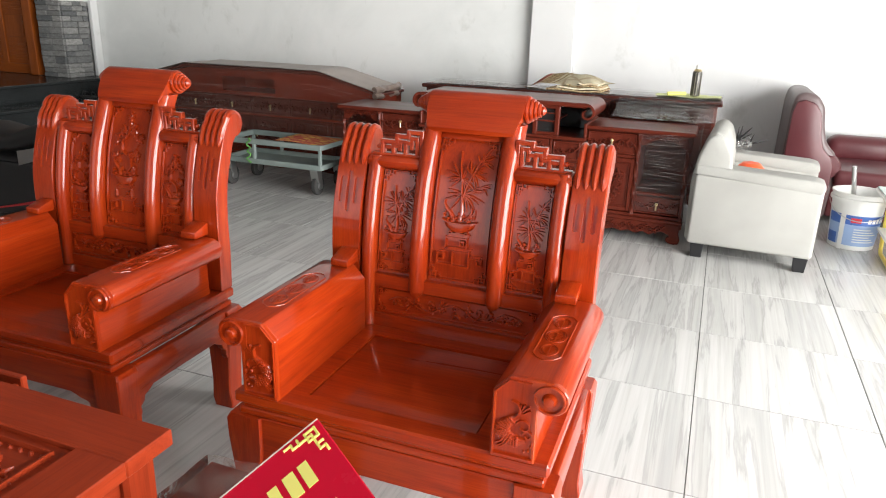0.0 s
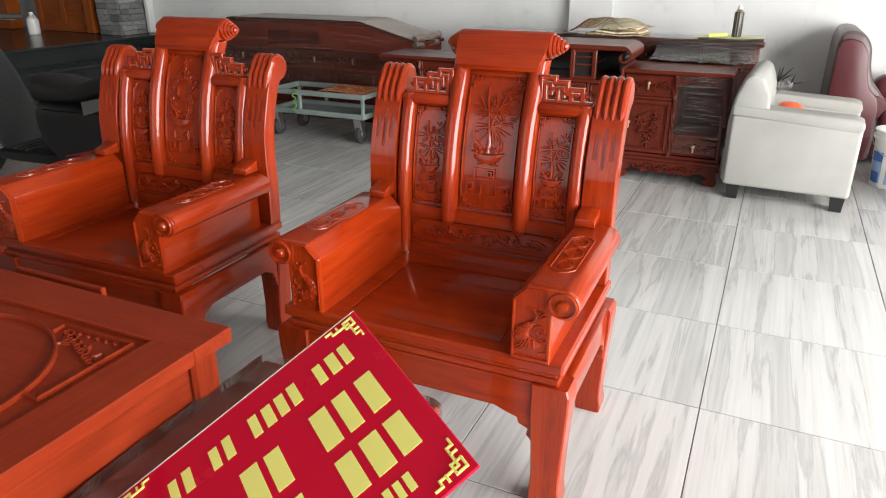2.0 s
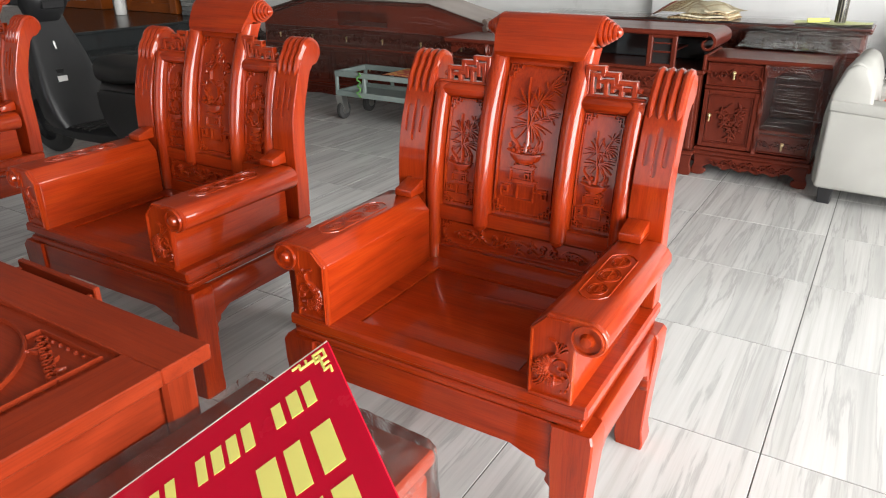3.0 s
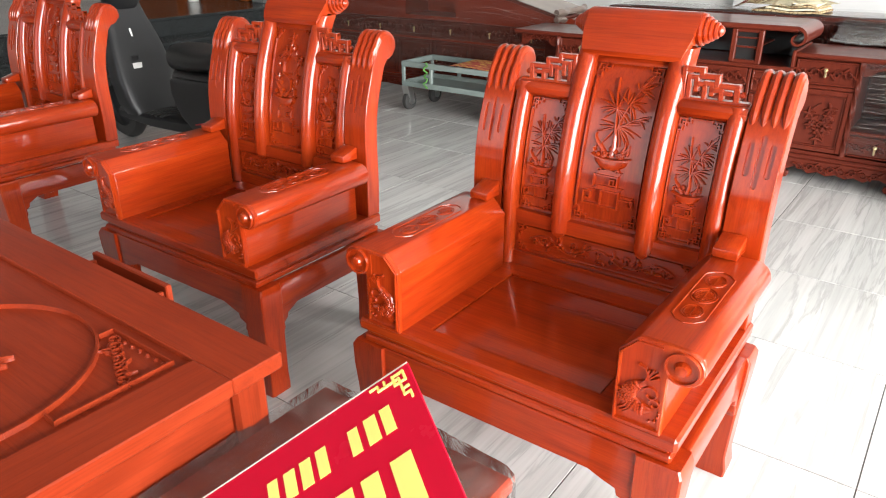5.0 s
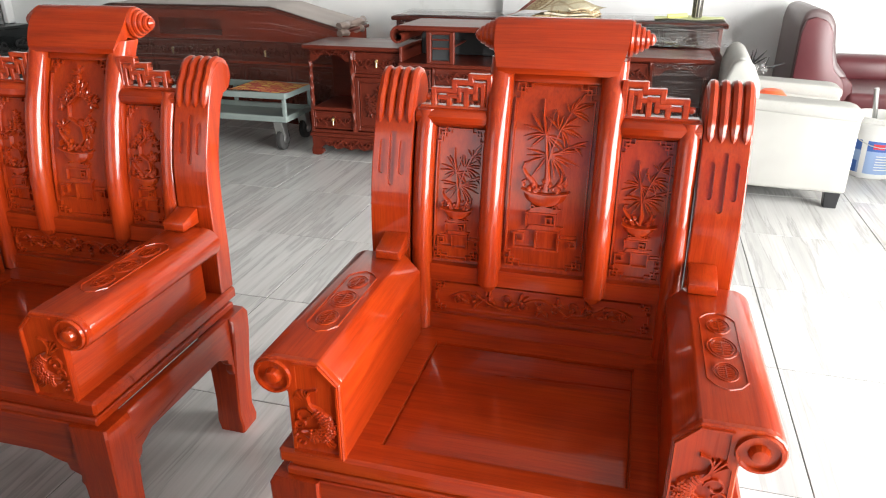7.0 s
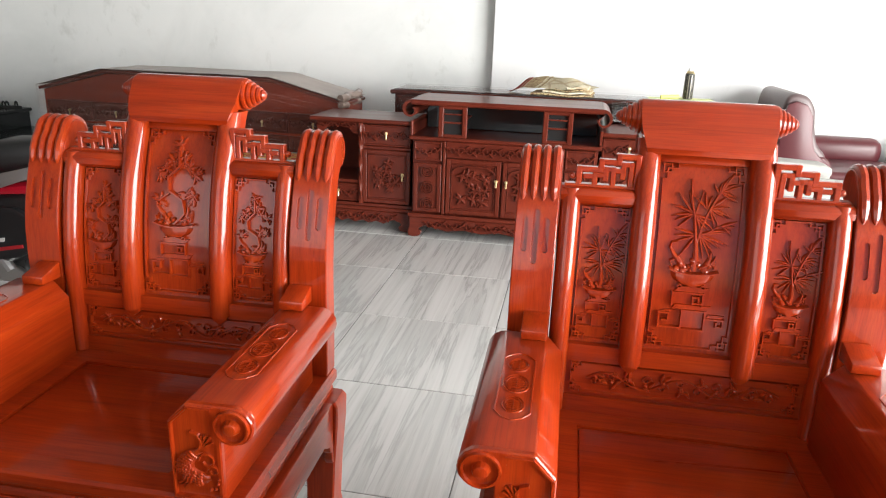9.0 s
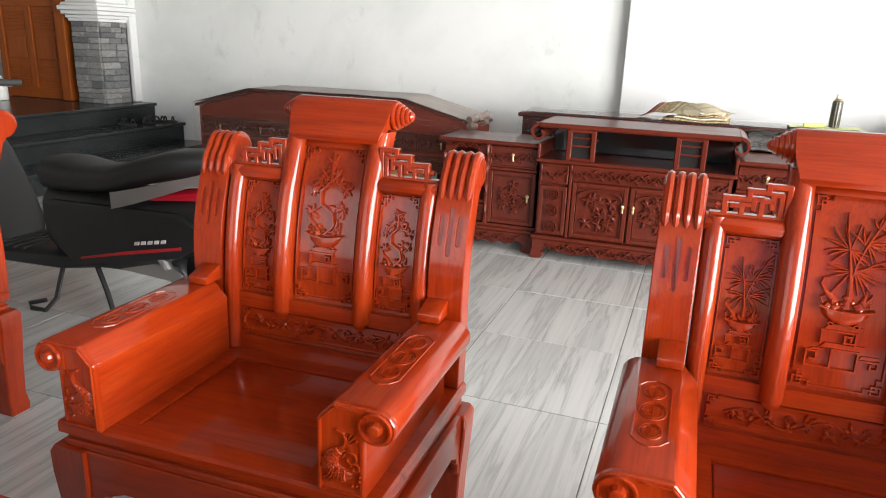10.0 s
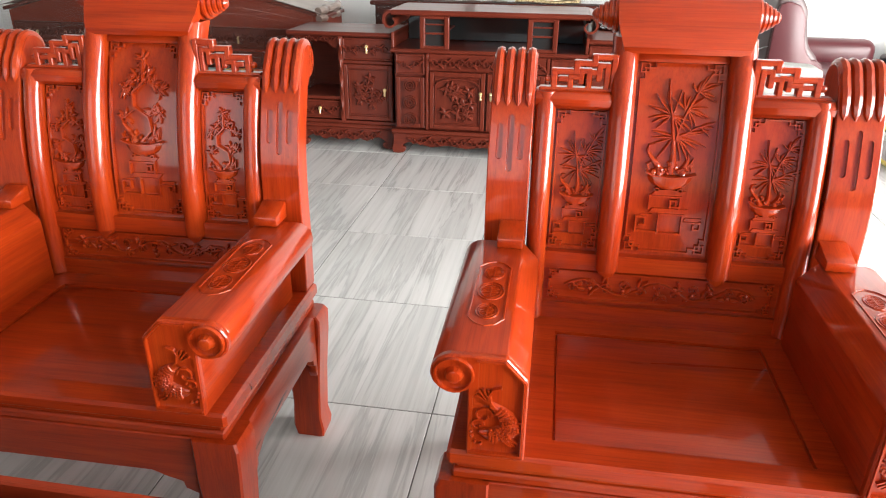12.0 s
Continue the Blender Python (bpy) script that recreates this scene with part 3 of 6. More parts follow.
        br = prism([(0.415, 0.627), (0.48, 0.627), (0.48, 0.667), (0.44, 0.655), (0.415, 0.648)], 0, s * 0.318 - 0.027, s * 0.318 + 0.027, 0.003, 2)
        part("arm_bracket", br, W[1], arm)
        bm, reeds = post_mesh(s * 0.345)
        post = part("back_post", bm, W[2], t, "", 0)
        for q in reeds:
            part("reed", q, W[2], post)
    # back: rails, stiles, panels
    part("bottom_rail", ribbon(-0.292, 0.292, 0.428, 0.470, 0.012, 0.03, 3, None, 0.008), W[0], t)
    part("middle_rail", ribbon(-0.292, 0.292, 0.556, 0.594, 0.012, 0.03, 3, None, 0.010), W[0], t)
    vp = part("vine_panel", ribbon(-0.255, 0.255, 0.468, 0.558, 0.0, 0.02, 3), W[0], t)
    rel = bmesh.new()
    panel_frame(rel, on_back, -0.240, 0.240, 0.480, 0.548, 0.022)
    vine(rel, on_back, -0.205, 0.205, 0.514, 0.05, rnd)
    relief("carving", rel, W[0], vp, (0, -1, 0))
    for s in (-1, 1):
        part("outer_stile", ribbon(s * 0.275 - 0.022, s * 0.275 + 0.022, 0.432, 0.936, 0.026, 0.03, 16, None, 0.022), W[2], t)
        st = ribbon(s * 0.1175 - 0.0265, s * 0.1175 + 0.0265, 0.562, 1.045, 0.032, 0.03, 18, None, 0.028, 0.06)
        tip = [(s * 0.1165 + a * 0.0225, z) for a, z in ((-1, 0.565), (1, 0.565), (0.75, 0.55), (0, 0.538), (-0.75, 0.55))]
        join(st, prism(tip, 1, yb(0.56) - 0.020, yb(0.56) + 0.02, 0.006, 2))
        part("inner_stile", st, W[2], t)
        # side panel with its carving and top rail
        pn = part("side_panel", ribbon(s * 0.197 - 0.062, s * 0.197 + 0.062, 0.588, 0.912, -0.011, 0.025, 12), W[2], t)
        rel = bmesh.new()
        B = lambda u, v, h: (u, yb(v) + 0.011 - h, v)
        panel_frame(rel, B, s * 0.197 - 0.05, s * 0.197 + 0.05, 0.604, 0.894, 0.026)
        (orchid if variant == "orchid" else plum)(rel, B, s * 0.197, 0.632, 0.0365, rnd)
        relief("carving", rel, W[2], pn, (0, -1, 0))
        a, b = (0.138, 0.297)
        tr = bmesh.new()
        sec = [(-0.019, 0.0), (-0.017, 0.012), (-0.008, 0.022), (0.006, 0.023), (0.016, 0.016), (0.021, 0.004), (0.021, -0.03), (-0.019, -0.03)]
        rows = []
        for x, ins in ((a, 0.006), (a + 0.01, 0.0), (b - 0.01, 0.0), (b, 0.003)):
            rows.append([tr.verts.new((s * x, yb(0.917) - max(f - ins * (f > 0), -0.03), 0.917 + z + (ins * 0.3 if z < 0 else -ins * 0.3))) for z, f in sec])
        for g, h in zip(rows, rows[1:]):
            for i in range(8):
                tr.faces.new((g[i], g[(i + 1) % 8], h[(i + 1) % 8], h[i]))
        tr.faces.new(rows[0]), tr.faces.new(rows[-1])
        bmesh.ops.recalc_face_normals(tr, faces=tr.faces)
        part("top_rail", tr, W[0], t)
        # stepped openwork crest
        y = yb(0.95)
        step = ((0.140, 0.944), (0.140, 1.006), (0.180, 1.006), (0.180, 0.993), (0.216, 0.993), (0.216, 0.975), (0.262, 0.975), (0.262, 0.944))
        cr = box(*sorted((s * 0.137, s * 0.292)), y - 0.012, y + 0.012, 0.932, 0.943, 0.002)
        lathe([(0.001, -0.008), (0.006, -0.006), (0.008, 0), (0.006, 0.006), (0.001, 0.008)], (s * 0.274, y, 0.958), 1, 10, cr)
        crest = part("crest_rail", cr, W[0], t)
        for q, w in ((step, 0.0064), (((0.153, 0.944), (0.153, 0.989), (0.170, 0.989), (0.170, 0.962)), 0.0058), (((0.190, 0.944), (0.190, 0.977), (0.206, 0.977), (0.206, 0.956)), 0.0058), (((0.228, 0.944), (0.228, 0.960), (0.248, 0.960)), 0.0058), (((0.170, 0.975), (0.190, 0.975)), 0.0056), (((0.206, 0.964), (0.228, 0.964)), 0.0056)):
            for k, ((xa, za), (xb, zb)) in enumerate(zip(q, q[1:])):
                d = 0.0004 * (k % 2)
                part("fret_bar", box(*sorted((s * (min(xa, xb) - w), s * (max(xa, xb) + w))), y - 0.011 + d, y + 0.009 - d, min(za, zb) - w + d, max(za, zb) + w - d, 0.002), W[0], crest, "", 0)
    cp = part("centre_panel", ribbon(-0.105, 0.105, 0.588, 1.045, -0.010, 0.025, 18), W[2], t)
    rel = bmesh.new()
    C = lambda u, v, h: (u, yb(v) + 0.010 - h, v)
    panel_frame(rel, C, -0.083, 0.083, 0.606, 0.994, 0.031)
    (orchid if variant == "orchid" else plum)(rel, C, -0.005, 0.648, 0.052, rnd)
    relief("carving", rel, W[2], cp, (0, -1, 0))
    part("head_rail", ribbon(-0.094, 0.094, 0.998, 1.024, 0.010, 0.02, 3, None, 0.010), W[0], t)
    # headboard sweeping into a roll with stepped cone ends
    hb = [(1.02, 0.572), (1.04, 0.578), (1.06, 0.590), (1.08, 0.603), (1.098, 0.617)]
    yc, zc, r = 0.650, 1.083, 0.040
    prof = [(0.566, 1.016), (0.564, 1.028), (0.572, 1.045), (0.588, 1.068), (0.602, 1.088), (0.615, 1.103)]
    prof += [(yc + r * math.cos(a), zc + r * math.sin(a)) for a in [math.radians(128 - 24 * k) for k in range(10)]]
    prof += [(0.615, 1.05), (0.605, 1.016)]
    bm = bmesh.new()
    rows = []
    for x, k in ((-0.140, 0.985), (-0.137, 1.0), (0.137, 1.0), (0.140, 0.985)):
        f = 0.88
        rows.append([bm.verts.new((x * (f + (1 - f) * min(1, (z - 1.016) / 0.06)), 0.61 + (y - 0.61) * k, 1.07 + (z - 1.07) * k)) for y, z in prof])
    n = len(prof)
    for g, h in zip(rows, rows[1:]):
        for i in range(n):
            bm.faces.new((g[i], g[(i + 1) % n], h[(i + 1) % n], h[i]))
    bm.faces.new(rows[0]), bm.faces.new(rows[-1])
    bmesh.ops.recalc_face_normals(bm, faces=bm.faces)
    head = part("headboard", bm, W[0], t)
    for s in (-1, 1):
        pr = [(0.037, 0.137), (0.038, 0.142), (0.036, 0.147), (0.031, 0.148), (0.032, 0.153), (0.030, 0.158), (0.025, 0.159), (0.026, 0.163), (0.024, 0.168), (0.019, 0.169), (0.020, 0.173), (0.018, 0.178), (0.013, 0.179), (0.013, 0.184), (0.008, 0.189), (0.001, 0.192)]
        part("roll_end", lathe([(rr, s * h) for rr, h in pr], (0, yc, zc), 0, 20), W[0], head)
    # the seat and arms reach wider and further forward than the back
    for ob in t.children_recursive:
        if ob.name.split(".")[0] in FLARED or (ob.parent and ob.parent.name.split(".")[0] == "arm"):
            for v in ob.data.vertices:
                v.co.x *= 1.034
                v.co.y -= 0.014 * (1 - v.co.y / 0.54)
    return t


armchair("orchid", (-0.061, 2.352, 0), 0.5, "red-orange lacquered wooden armchair carved with potted bamboo panels")
chair_a = armchair("plum", (-1.270, 2.361, 0), 1.0, "red-orange lacquered wooden armchair carved with plum blossom panels")

# ---- the room ----


def wall(name, x0, x1, y0, y1, z0, z1, mat, b=0.004):
    ob = part(name, box(x0, x1, y0, y1, z0, z1, b), mat)
    return tagged(ob, "", "", "", "structure")


H = 3.5
wall("wall_north", -9.6, -1.04, 7.40, 7.60, -0.02, H, M_WALL)
wall("pilaster", -1.04, -0.66, 7.30, 7.60, -0.02, H, M_WALL2)
wall("wall_north_east", -0.66, 4.6, 7.36, 7.60, -0.02, H, M_WALL2)
wall("wall_west", -9.8, -9.6, -2.6, 7.60, -0.02, H, M_UNSEEN_WALL)
wall("wall_east_back", 4.4, 4.6, 4.8, 7.36, -0.02, H, M_WALL2)
wall("wall_east_front", 4.4, 4.6, -2.6, -2.0, -0.02, H, M_WALL2)
wall("wall_east_lintel", 4.4, 4.6, -2.0, 4.8, 2.8, H, M_WALL2)
wall("wall_south_west", -9.6, -4.4, -2.6, -2.4, -0.02, H, M_UNSEEN_WALL)
wall("wall_south_east", 3.3, 4.4, -2.6, -2.4, -0.02, H, M_UNSEEN_WALL)
wall("wall_south_lintel", -4.4, 3.3, -2.6, -2.4, 3.2, H, M_UNSEEN_WALL)
tagged(part("ceiling", box(-9.8, 4.6, -2.6, 7.6, H, H + 0.15, 0.004), M_UNSEEN_CEIL), "", "", "", "structure")
tagged(part("ground", box(-60, 60, -60, 60, -0.25, -0.03, 0.01), Mat("concrete_outside", (0.35, 0.34, 0.32), 0.9).m), "", "", "", "structure")
floor = tagged(part("floor", box(-9.6, 4.4, -2.6, 7.4, -0.03, -0.002, 0.001), M_GROUT), "pale grey striped marble floor tiles", "floor", "", "structure")

# ---- more materials ----
M_BRASS = Mat("polished_brass", (0.72, 0.58, 0.32), 0.3, 1.0).m
M_STEEL = Mat("worn_steel", (0.55, 0.55, 0.54), 0.35, 1.0).m
M_BLACKP = Mat("black_satin_plastic", (0.012, 0.012, 0.013), 0.38).m
M_RUBBER = Mat("grey_black_rubber", (0.03, 0.029, 0.028), 0.75).m


def fabric(name, lo, hi, scale=350, rough=0.9, bump=0.3):
    k = Mat(name, hi, rough)
    a, b = k.noise(k.coords(), 3.0, 4), k.noise(k.coords(), scale, 2)
    return k.color(k.mix(k.ramp(a, (0.35, lo), (0.65, hi)), k.ramp(b, (0.3, (0.86, 0.86, 0.86)), (0.7, (1.06, 1.06, 1.06))), 1.0, "MULTIPLY")).bump(b, bump, 0.002).m


def leather(name, lo, hi, rough=(0.3, 0.5)):
    k = Mat(name, hi, 0.4)
    a, b = k.noise(k.coords(), 2.4, 4), k.noise(k.coords(), 160, 4, 0.6)
    return k.color(k.ramp(a, (0.35, lo), (0.65, hi))).rough(a, *rough).bump(b, 0.15, 0.001).m


def film(name, tint, density, streak=(3, 3, 26)):
    """Thin stretched plastic film: mostly clear, with glossy wrinkles."""
    k = Mat(name, tint, 0.07)
    tr = k.n.new("ShaderNodeBsdfTransparent")
    mx = k.n.new("ShaderNodeMixShader")
    a = k.noise(k.coords(streak), 2.0, 5, 0.65, 0.8)
    mr = k.add("ShaderNodeMapRange")
    mr.inputs["From Min"].default_value, mr.inputs["From Max"].default_value = 0.42, 0.72
    mr.inputs["To Min"].default_value, mr.inputs["To Max"].default_value = density * 0.45, min(1.0, density * 2.2)
    k.l.new(a, mr.inputs[0])
    k.l.new(mr.outputs[0], mx.inputs[0])
    k.l.new(tr.outputs[0], mx.inputs[1])
    k.l.new(k.p.outputs[0], mx.inputs[2])
    k.bump(a, 0.35, 0.008)
    gl = k.add("ShaderNodeBsdfGlossy", Roughness=0.08)
    fr = k.add("ShaderNodeFresnel", IOR=1.28)
    normal = k.p.inputs["Normal"].links[0].from_socket
    k.l.new(normal, gl.inputs["Normal"])
    k.l.new(normal, fr.inputs["Normal"])
    m2 = k.n.new("ShaderNodeMixShader")
    k.l.new(fr.outputs[0], m2.inputs[0])
    k.l.new(mx.outputs[0], m2.inputs[1])
    k.l.new(gl.outputs[0], m2.inputs[2])
    k.l.new(m2.outputs[0], k.n["Material Output"].inputs[0])
    return k.m


M_GREY_FAB = fabric("light_grey_upholstery", (0.33, 0.325, 0.30), (0.39, 0.385, 0.36))
M_MAROON = leather("maroon_leatherette", (0.085, 0.018, 0.022), (0.115, 0.026, 0.030))
M_GREYLEATHER = leather("grey_brown_leatherette", (0.10, 0.07, 0.07), (0.13, 0.09, 0.09))
M_BLACKSEAT = leather("black_seat_vinyl", (0.012, 0.012, 0.012), (0.02, 0.02, 0.02), (0.45, 0.6))
M_SCOOT = leather("dark_grey_matt_paint", (0.010, 0.010, 0.011), (0.015, 0.015, 0.016), (0.36, 0.48))
M_FILM = film("clear_stretch_film", (0.5, 0.48, 0.46), 0.03, (2, 2, 34))
M_COVER = leather("dusty_brown_cover_sheet", (0.26, 0.215, 0.19), (0.36, 0.305, 0.275), (0.38, 0.5))
M_FILM_H = film("brown_dusty_stretch_film", (0.42, 0.22, 0.18), 0.09, (1.2, 1.2, 60))
M_FILM_L = film("crumpled_clear_film", (0.6, 0.59, 0.58), 0.08, (9, 9, 9))
M_WRAP = film("wrinkled_wrap_film", (0.50, 0.42, 0.39), 0.11, (7, 7, 5))
# pale tint that imitates bright glints, for thin tubes on the film
M_GLINT = film("film_glint", (0.70, 0.64, 0.60), 0.22, (9, 9, 60))
M_ROLL = leather("brown_gathered_film", (0.19, 0.14, 0.115), (0.27, 0.205, 0.175), (0.3, 0.42))
M_GLASS = Mat("cabinet_glass", (0.02, 0.02, 0.02), 0.05).m
M_WHITE = Mat("white_plastic", (0.75, 0.75, 0.73), 0.4).m
M_YELLOW = Mat("yellow_painted_steel", (0.72, 0.56, 0.10), 0.4).m


def granite(name, lo, hi, rough):
    k = Mat(name, lo, rough)
    a, b = k.noise(k.coords(), 220, 3, 0.7), k.noise(k.coords(), 2.2, 3)
    return k.color(k.mix(k.ramp(a, (0.45, lo), (0.72, hi)), k.ramp(b, (0.3, (0.8, 0.8, 0.8)), (0.7, (1.3, 1.3, 1.3))), 1.0, "MULTIPLY")).rough(b, rough * 0.7, rough * 1.4).m


M_GRANITE = granite("black_granite", (0.012, 0.014, 0.015), (0.05, 0.055, 0.055), 0.22)


def stone_mat():
    k = Mat("grey_split_stone", (0.25, 0.25, 0.25), 0.85)
    info = k.n.new("ShaderNodeObjectInfo")
    a = k.noise(k.coords((3, 3, 9), True), 6, 6, 0.7)
    c = k.mix(k.ramp(info.outputs["Random"], (0.0, (0.12, 0.125, 0.13)), (0.5, (0.24, 0.24, 0.235)), (1.0, (0.36, 0.355, 0.34))), k.ramp(a, (0.3, (0.6, 0.6, 0.6)), (0.7, (1.2, 1.2, 1.2))), 1.0, "MULTIPLY")
    return k.color(c).bump(a, 0.8, 0.01).m


M_STONE = stone_mat()

# ---- west side: steps, stone pier, doors ----
for i, (x, z) in enumerate(((-5.15, 0.18), (-5.50, 0.36), (-5.86, 0.54))):
    st = part("step", box(-9.6, x - 0.02, 2.2, 7.395, z - 0.18, z - 0.03, 0.002), M_GRANITE)
    tagged(st, "black granite step along the raised entrance", "step", "", "structure")
    part("tread", box(-9.6, x + 0.015, 2.19, 7.395, z - 0.03, z, 0.006), M_GRANITE, st)
pier = thing("stone_pier", "square pier clad in grey split stone under a white moulded cap", "column", (-6.42, 7.12, 0.54))
part("core", box(-0.19, 0.19, -0.19, 0.19, 0, 0.80, 0.002), M_GROUT, pier)
rs = random.Random(21)
z = 0.002
while z < 0.79:
    h = rs.uniform(0.045, 0.075)
    h = min(h, 0.80 - z)
    for face in range(3):
        u = -0.2
        while u < 0.19:
            l = min(rs.uniform(0.12, 0.26), 0.2 - u)
            if 0.2 - (u + l) < 0.06:
                l = 0.2 - u
            d = rs.uniform(0.0, 0.016)
            if face == 0:
                b = box(u, u + l - 0.004, -0.212 - d, -0.185, z, z + h - 0.004, 0.005)
            elif face == 1:
                b = box(0.185, 0.212 + d, u, u + l - 0.004, z, z + h - 0.004, 0.005)
            else:
                b = box(-0.212 - d, -0.185, u, u + l - 0.004, z, z + h - 0.004, 0.005)
            part("stone", b, M_STONE, pier, "", 0)
            u += l
    z += h
cap = bmesh.new()
rows = []
for hw, z in ((0.225, 0.80), (0.225, 0.825), (0.245, 0.83), (0.245, 0.855), (0.275, 0.865), (0.275, 0.895), (0.30, 0.905), (0.30, 0.94), (0.275, 0.95), (0.27, 0.968), (0.235, 0.985), (0.23, 1.02)):
    rows.append([cap.verts.new((a * hw, b * hw, z)) for a, b in ((-1, -1), (1, -1), (1, 1), (-1, 1))])
for g, h in zip(rows, rows[1:]):
    for i in range(4):
        cap.faces.new((g[i], g[(i + 1) % 4], h[(i + 1) % 4], h[i]))
cap.faces.new(rows[0][::-1]), cap.faces.new(rows[-1])
part("cap", cap, M_WALL2, pier)
part("shaft", box(-0.20, 0.20, -0.20, 0.20, 1.02, 2.955, 0.01), M_WALL2, pier)
pier.matrix_basis = pose(-6.26, 7.12, 0.54) @ Matrix.Diagonal((0.85, 0.85, 1.0, 1.0))
tagged(part("trim", box(-6.08, -6.03, 7.30, 7.395, 0.545, H - 0.01, 0.006), M_WALL2), "", "", "", "structure")


def door_leaf(name, x0, x1, y, label, louvres):
    t = thing(name, label, "door", (x0, y, 0.54), 0, "", "structure")
    w, hgt = x1 - x0, 2.15
    W = DOORWOOD
    part("stile", box(0, 0.085, 0, 0.05, 0.004, hgt, 0.004), W[2], t)
    part("stile", box(w - 0.085, w, 0, 0.05, 0.004, hgt, 0.004), W[2], t)
    part("stile", box(w / 2 - 0.04, w / 2 + 0.04, 0.002, 0.048, 0.10, hgt - 0.1, 0.004), W[2], t)
    for z0, z1 in ((0.004, 0.11), (0.93, 1.03), (hgt - 0.11, hgt)):
        part("rail", box(0.085, w - 0.085, 0.001, 0.049, z0, z1, 0.003), W[0], t)
    for a, b in ((0.085, w / 2 - 0.04), (w / 2 + 0.04, w - 0.085)):
        for z0, z1 in ((0.11, 0.93), (1.03, hgt - 0.11)):
            part("panel", box(a, b, 0.018, 0.034, z0, z1, 0.001), W[2], t)
            part("raised_panel", box(a + 0.03, b - 0.03, 0.008, 0.02, z0 + 0.25 * louvres + 0.04, z1 - 0.25 * louvres - 0.04, 0.006), W[2], t)
            if louvres:
                for zz in (z0 + 0.05, z1 - 0.24):
                    for k in range(7):
                        part("slat", box(a + 0.02, b - 0.02, 0.010, 0.026, zz + 0.028 * k, zz + 0.028 * k + 0.017, 0.003), W[0], t)
    return t


door_leaf("door_1", -7.56, -6.66, 7.02, "golden brown panelled wooden door leaf with louvres", 1)
door_leaf("door_2", -9.5, -8.05, 6.95, "golden brown panelled wooden door with raised panels", 0)
part("door_jamb", box(-6.66, -6.54, 6.95, 7.10, 0.544, 2.75, 0.006), DOORWOOD[2])["kind"] = "structure"
part("door_frame", box(-8.05, -7.95, 6.93, 7.10, 0.544, 2.75, 0.006), DOORWOOD[2])["kind"] = "structure"

jug = thing("plastic_jug", "white plastic jug with a handle on the granite landing", "jug", (-7.12, 6.62, 0.54))
part("jug_body", lathe([(0.05, 0.0), (0.062, 0.004), (0.065, 0.02), (0.065, 0.14), (0.058, 0.175), (0.03, 0.20), (0.022, 0.205), (0.022, 0.222)], n=20), M_WHITE, jug)
part("jug_cap", lathe([(0.024, 0.222), (0.024, 0.24), (0.02, 0.244)], n=14), M_WHITE, jug)
part("jug_handle", tube([(0.02, -0.005, 0.215), (0.05, -0.01, 0.215), (0.07, -0.01, 0.19), (0.07, -0.01, 0.15), (0.06, -0.01, 0.13)], 0.009, 8), M_WHITE, jug)


def sandal(at, turn):
    t = thing("sandal", "black strappy sandal lying on the granite step", "shoe", at, turn, "sandals on the step")
    sole = [(0.035 * math.cos(a) * (1.0 + 0.15 * math.sin(a)), 0.11 * math.sin(a)) for a in [6.2832 * k / 20 for k in range(20)]]
    part("sole", prism(sole, 2, 0.0, 0.022, 0.004, 1), M_RUBBER, t)
    for y, r in ((0.05, 0.036), (0.02, 0.034), (-0.06, 0.03)):
        part("strap", tube([(r * math.cos(a), y, 0.018 + 0.045 * math.sin(a)) for a in [math.pi * k / 8 for k in range(9)]], 0.008, 6), M_BLACKP, t)


for k, (x, y, a) in enumerate(((-5.76, 7.22, 80), (-5.66, 7.05, 70), (-5.75, 6.86, 95), (-5.62, 7.27, 110))):
    sandal((x, y, 0.36), a)

# ---- dark rosewood television stand ----


def pull(x, y, z, parent):
    b = lathe([(0.001, -0.003), (0.011, -0.002), (0.011, 0.0), (0.006, 0.003), (0.001, 0.003)], (x, y, z + 0.016), 1, 12)
    join(b, lathe([(0.001, -0.022), (0.007, -0.019), (0.008, -0.014), (0.004, -0.008), (0.004, 0.0)], (x, y, z + 0.016), 1, 10))
    join(b, box(x - 0.006, x + 0.006, y - 0.012, y - 0.004, z - 0.022, z + 0.012, 0.003))
    return part("pull", b, M_BRASS, parent, "small brass drop pull")


def flat(Y):
    return lambda u, v, h: (u, Y - h, v)


def flowers(bm, M, u0, u1, v0, v1, rnd, n=9):
    w, h = u1 - u0, v1 - v0
    st = [(u0 + w * (0.5 + 0.18 * math.sin(k * 1.1)), v0 + h * (0.1 + 0.13 * k)) for k in range(7)]
    stroke(bm, M, st, 0.004, 0.006)
    for k in range(n):
        cu, cv = u0 + w * rnd.uniform(0.18, 0.82), v0 + h * rnd.uniform(0.12, 0.88)
        for j in range(5):
            leaf(bm, M, cu, cv, 6.28 * j / 5 + rnd.random(), min(w, h) * 0.17, min(w, h) * 0.05, 0.008)
        blob(bm, M, cu, cv, min(w, h) * 0.06, 0.010)


def scroll_row(bm, M, u0, u1, v, h, n):
    for k in range(n):
        cu = u0 + (u1 - u0) * (k + 0.5) / n
        sg = 1 if k % 2 else -1
        stroke(bm, M, [(cu + h * 0.42 * math.cos(a * sg) * (1 - a / 10), v + h * 0.42 * math.sin(a * sg) * (1 - a / 10)) for a in [j * 0.75 for j in range(10)]], h * 0.07, 0.007)
        leaf(bm, M, cu + h * 0.3, v, 0.8 * sg, h * 0.8, h * 0.16, 0.008)
        leaf(bm, M, cu - h * 0.2, v, 3.6 * sg, h * 0.7, h * 0.16, 0.008)


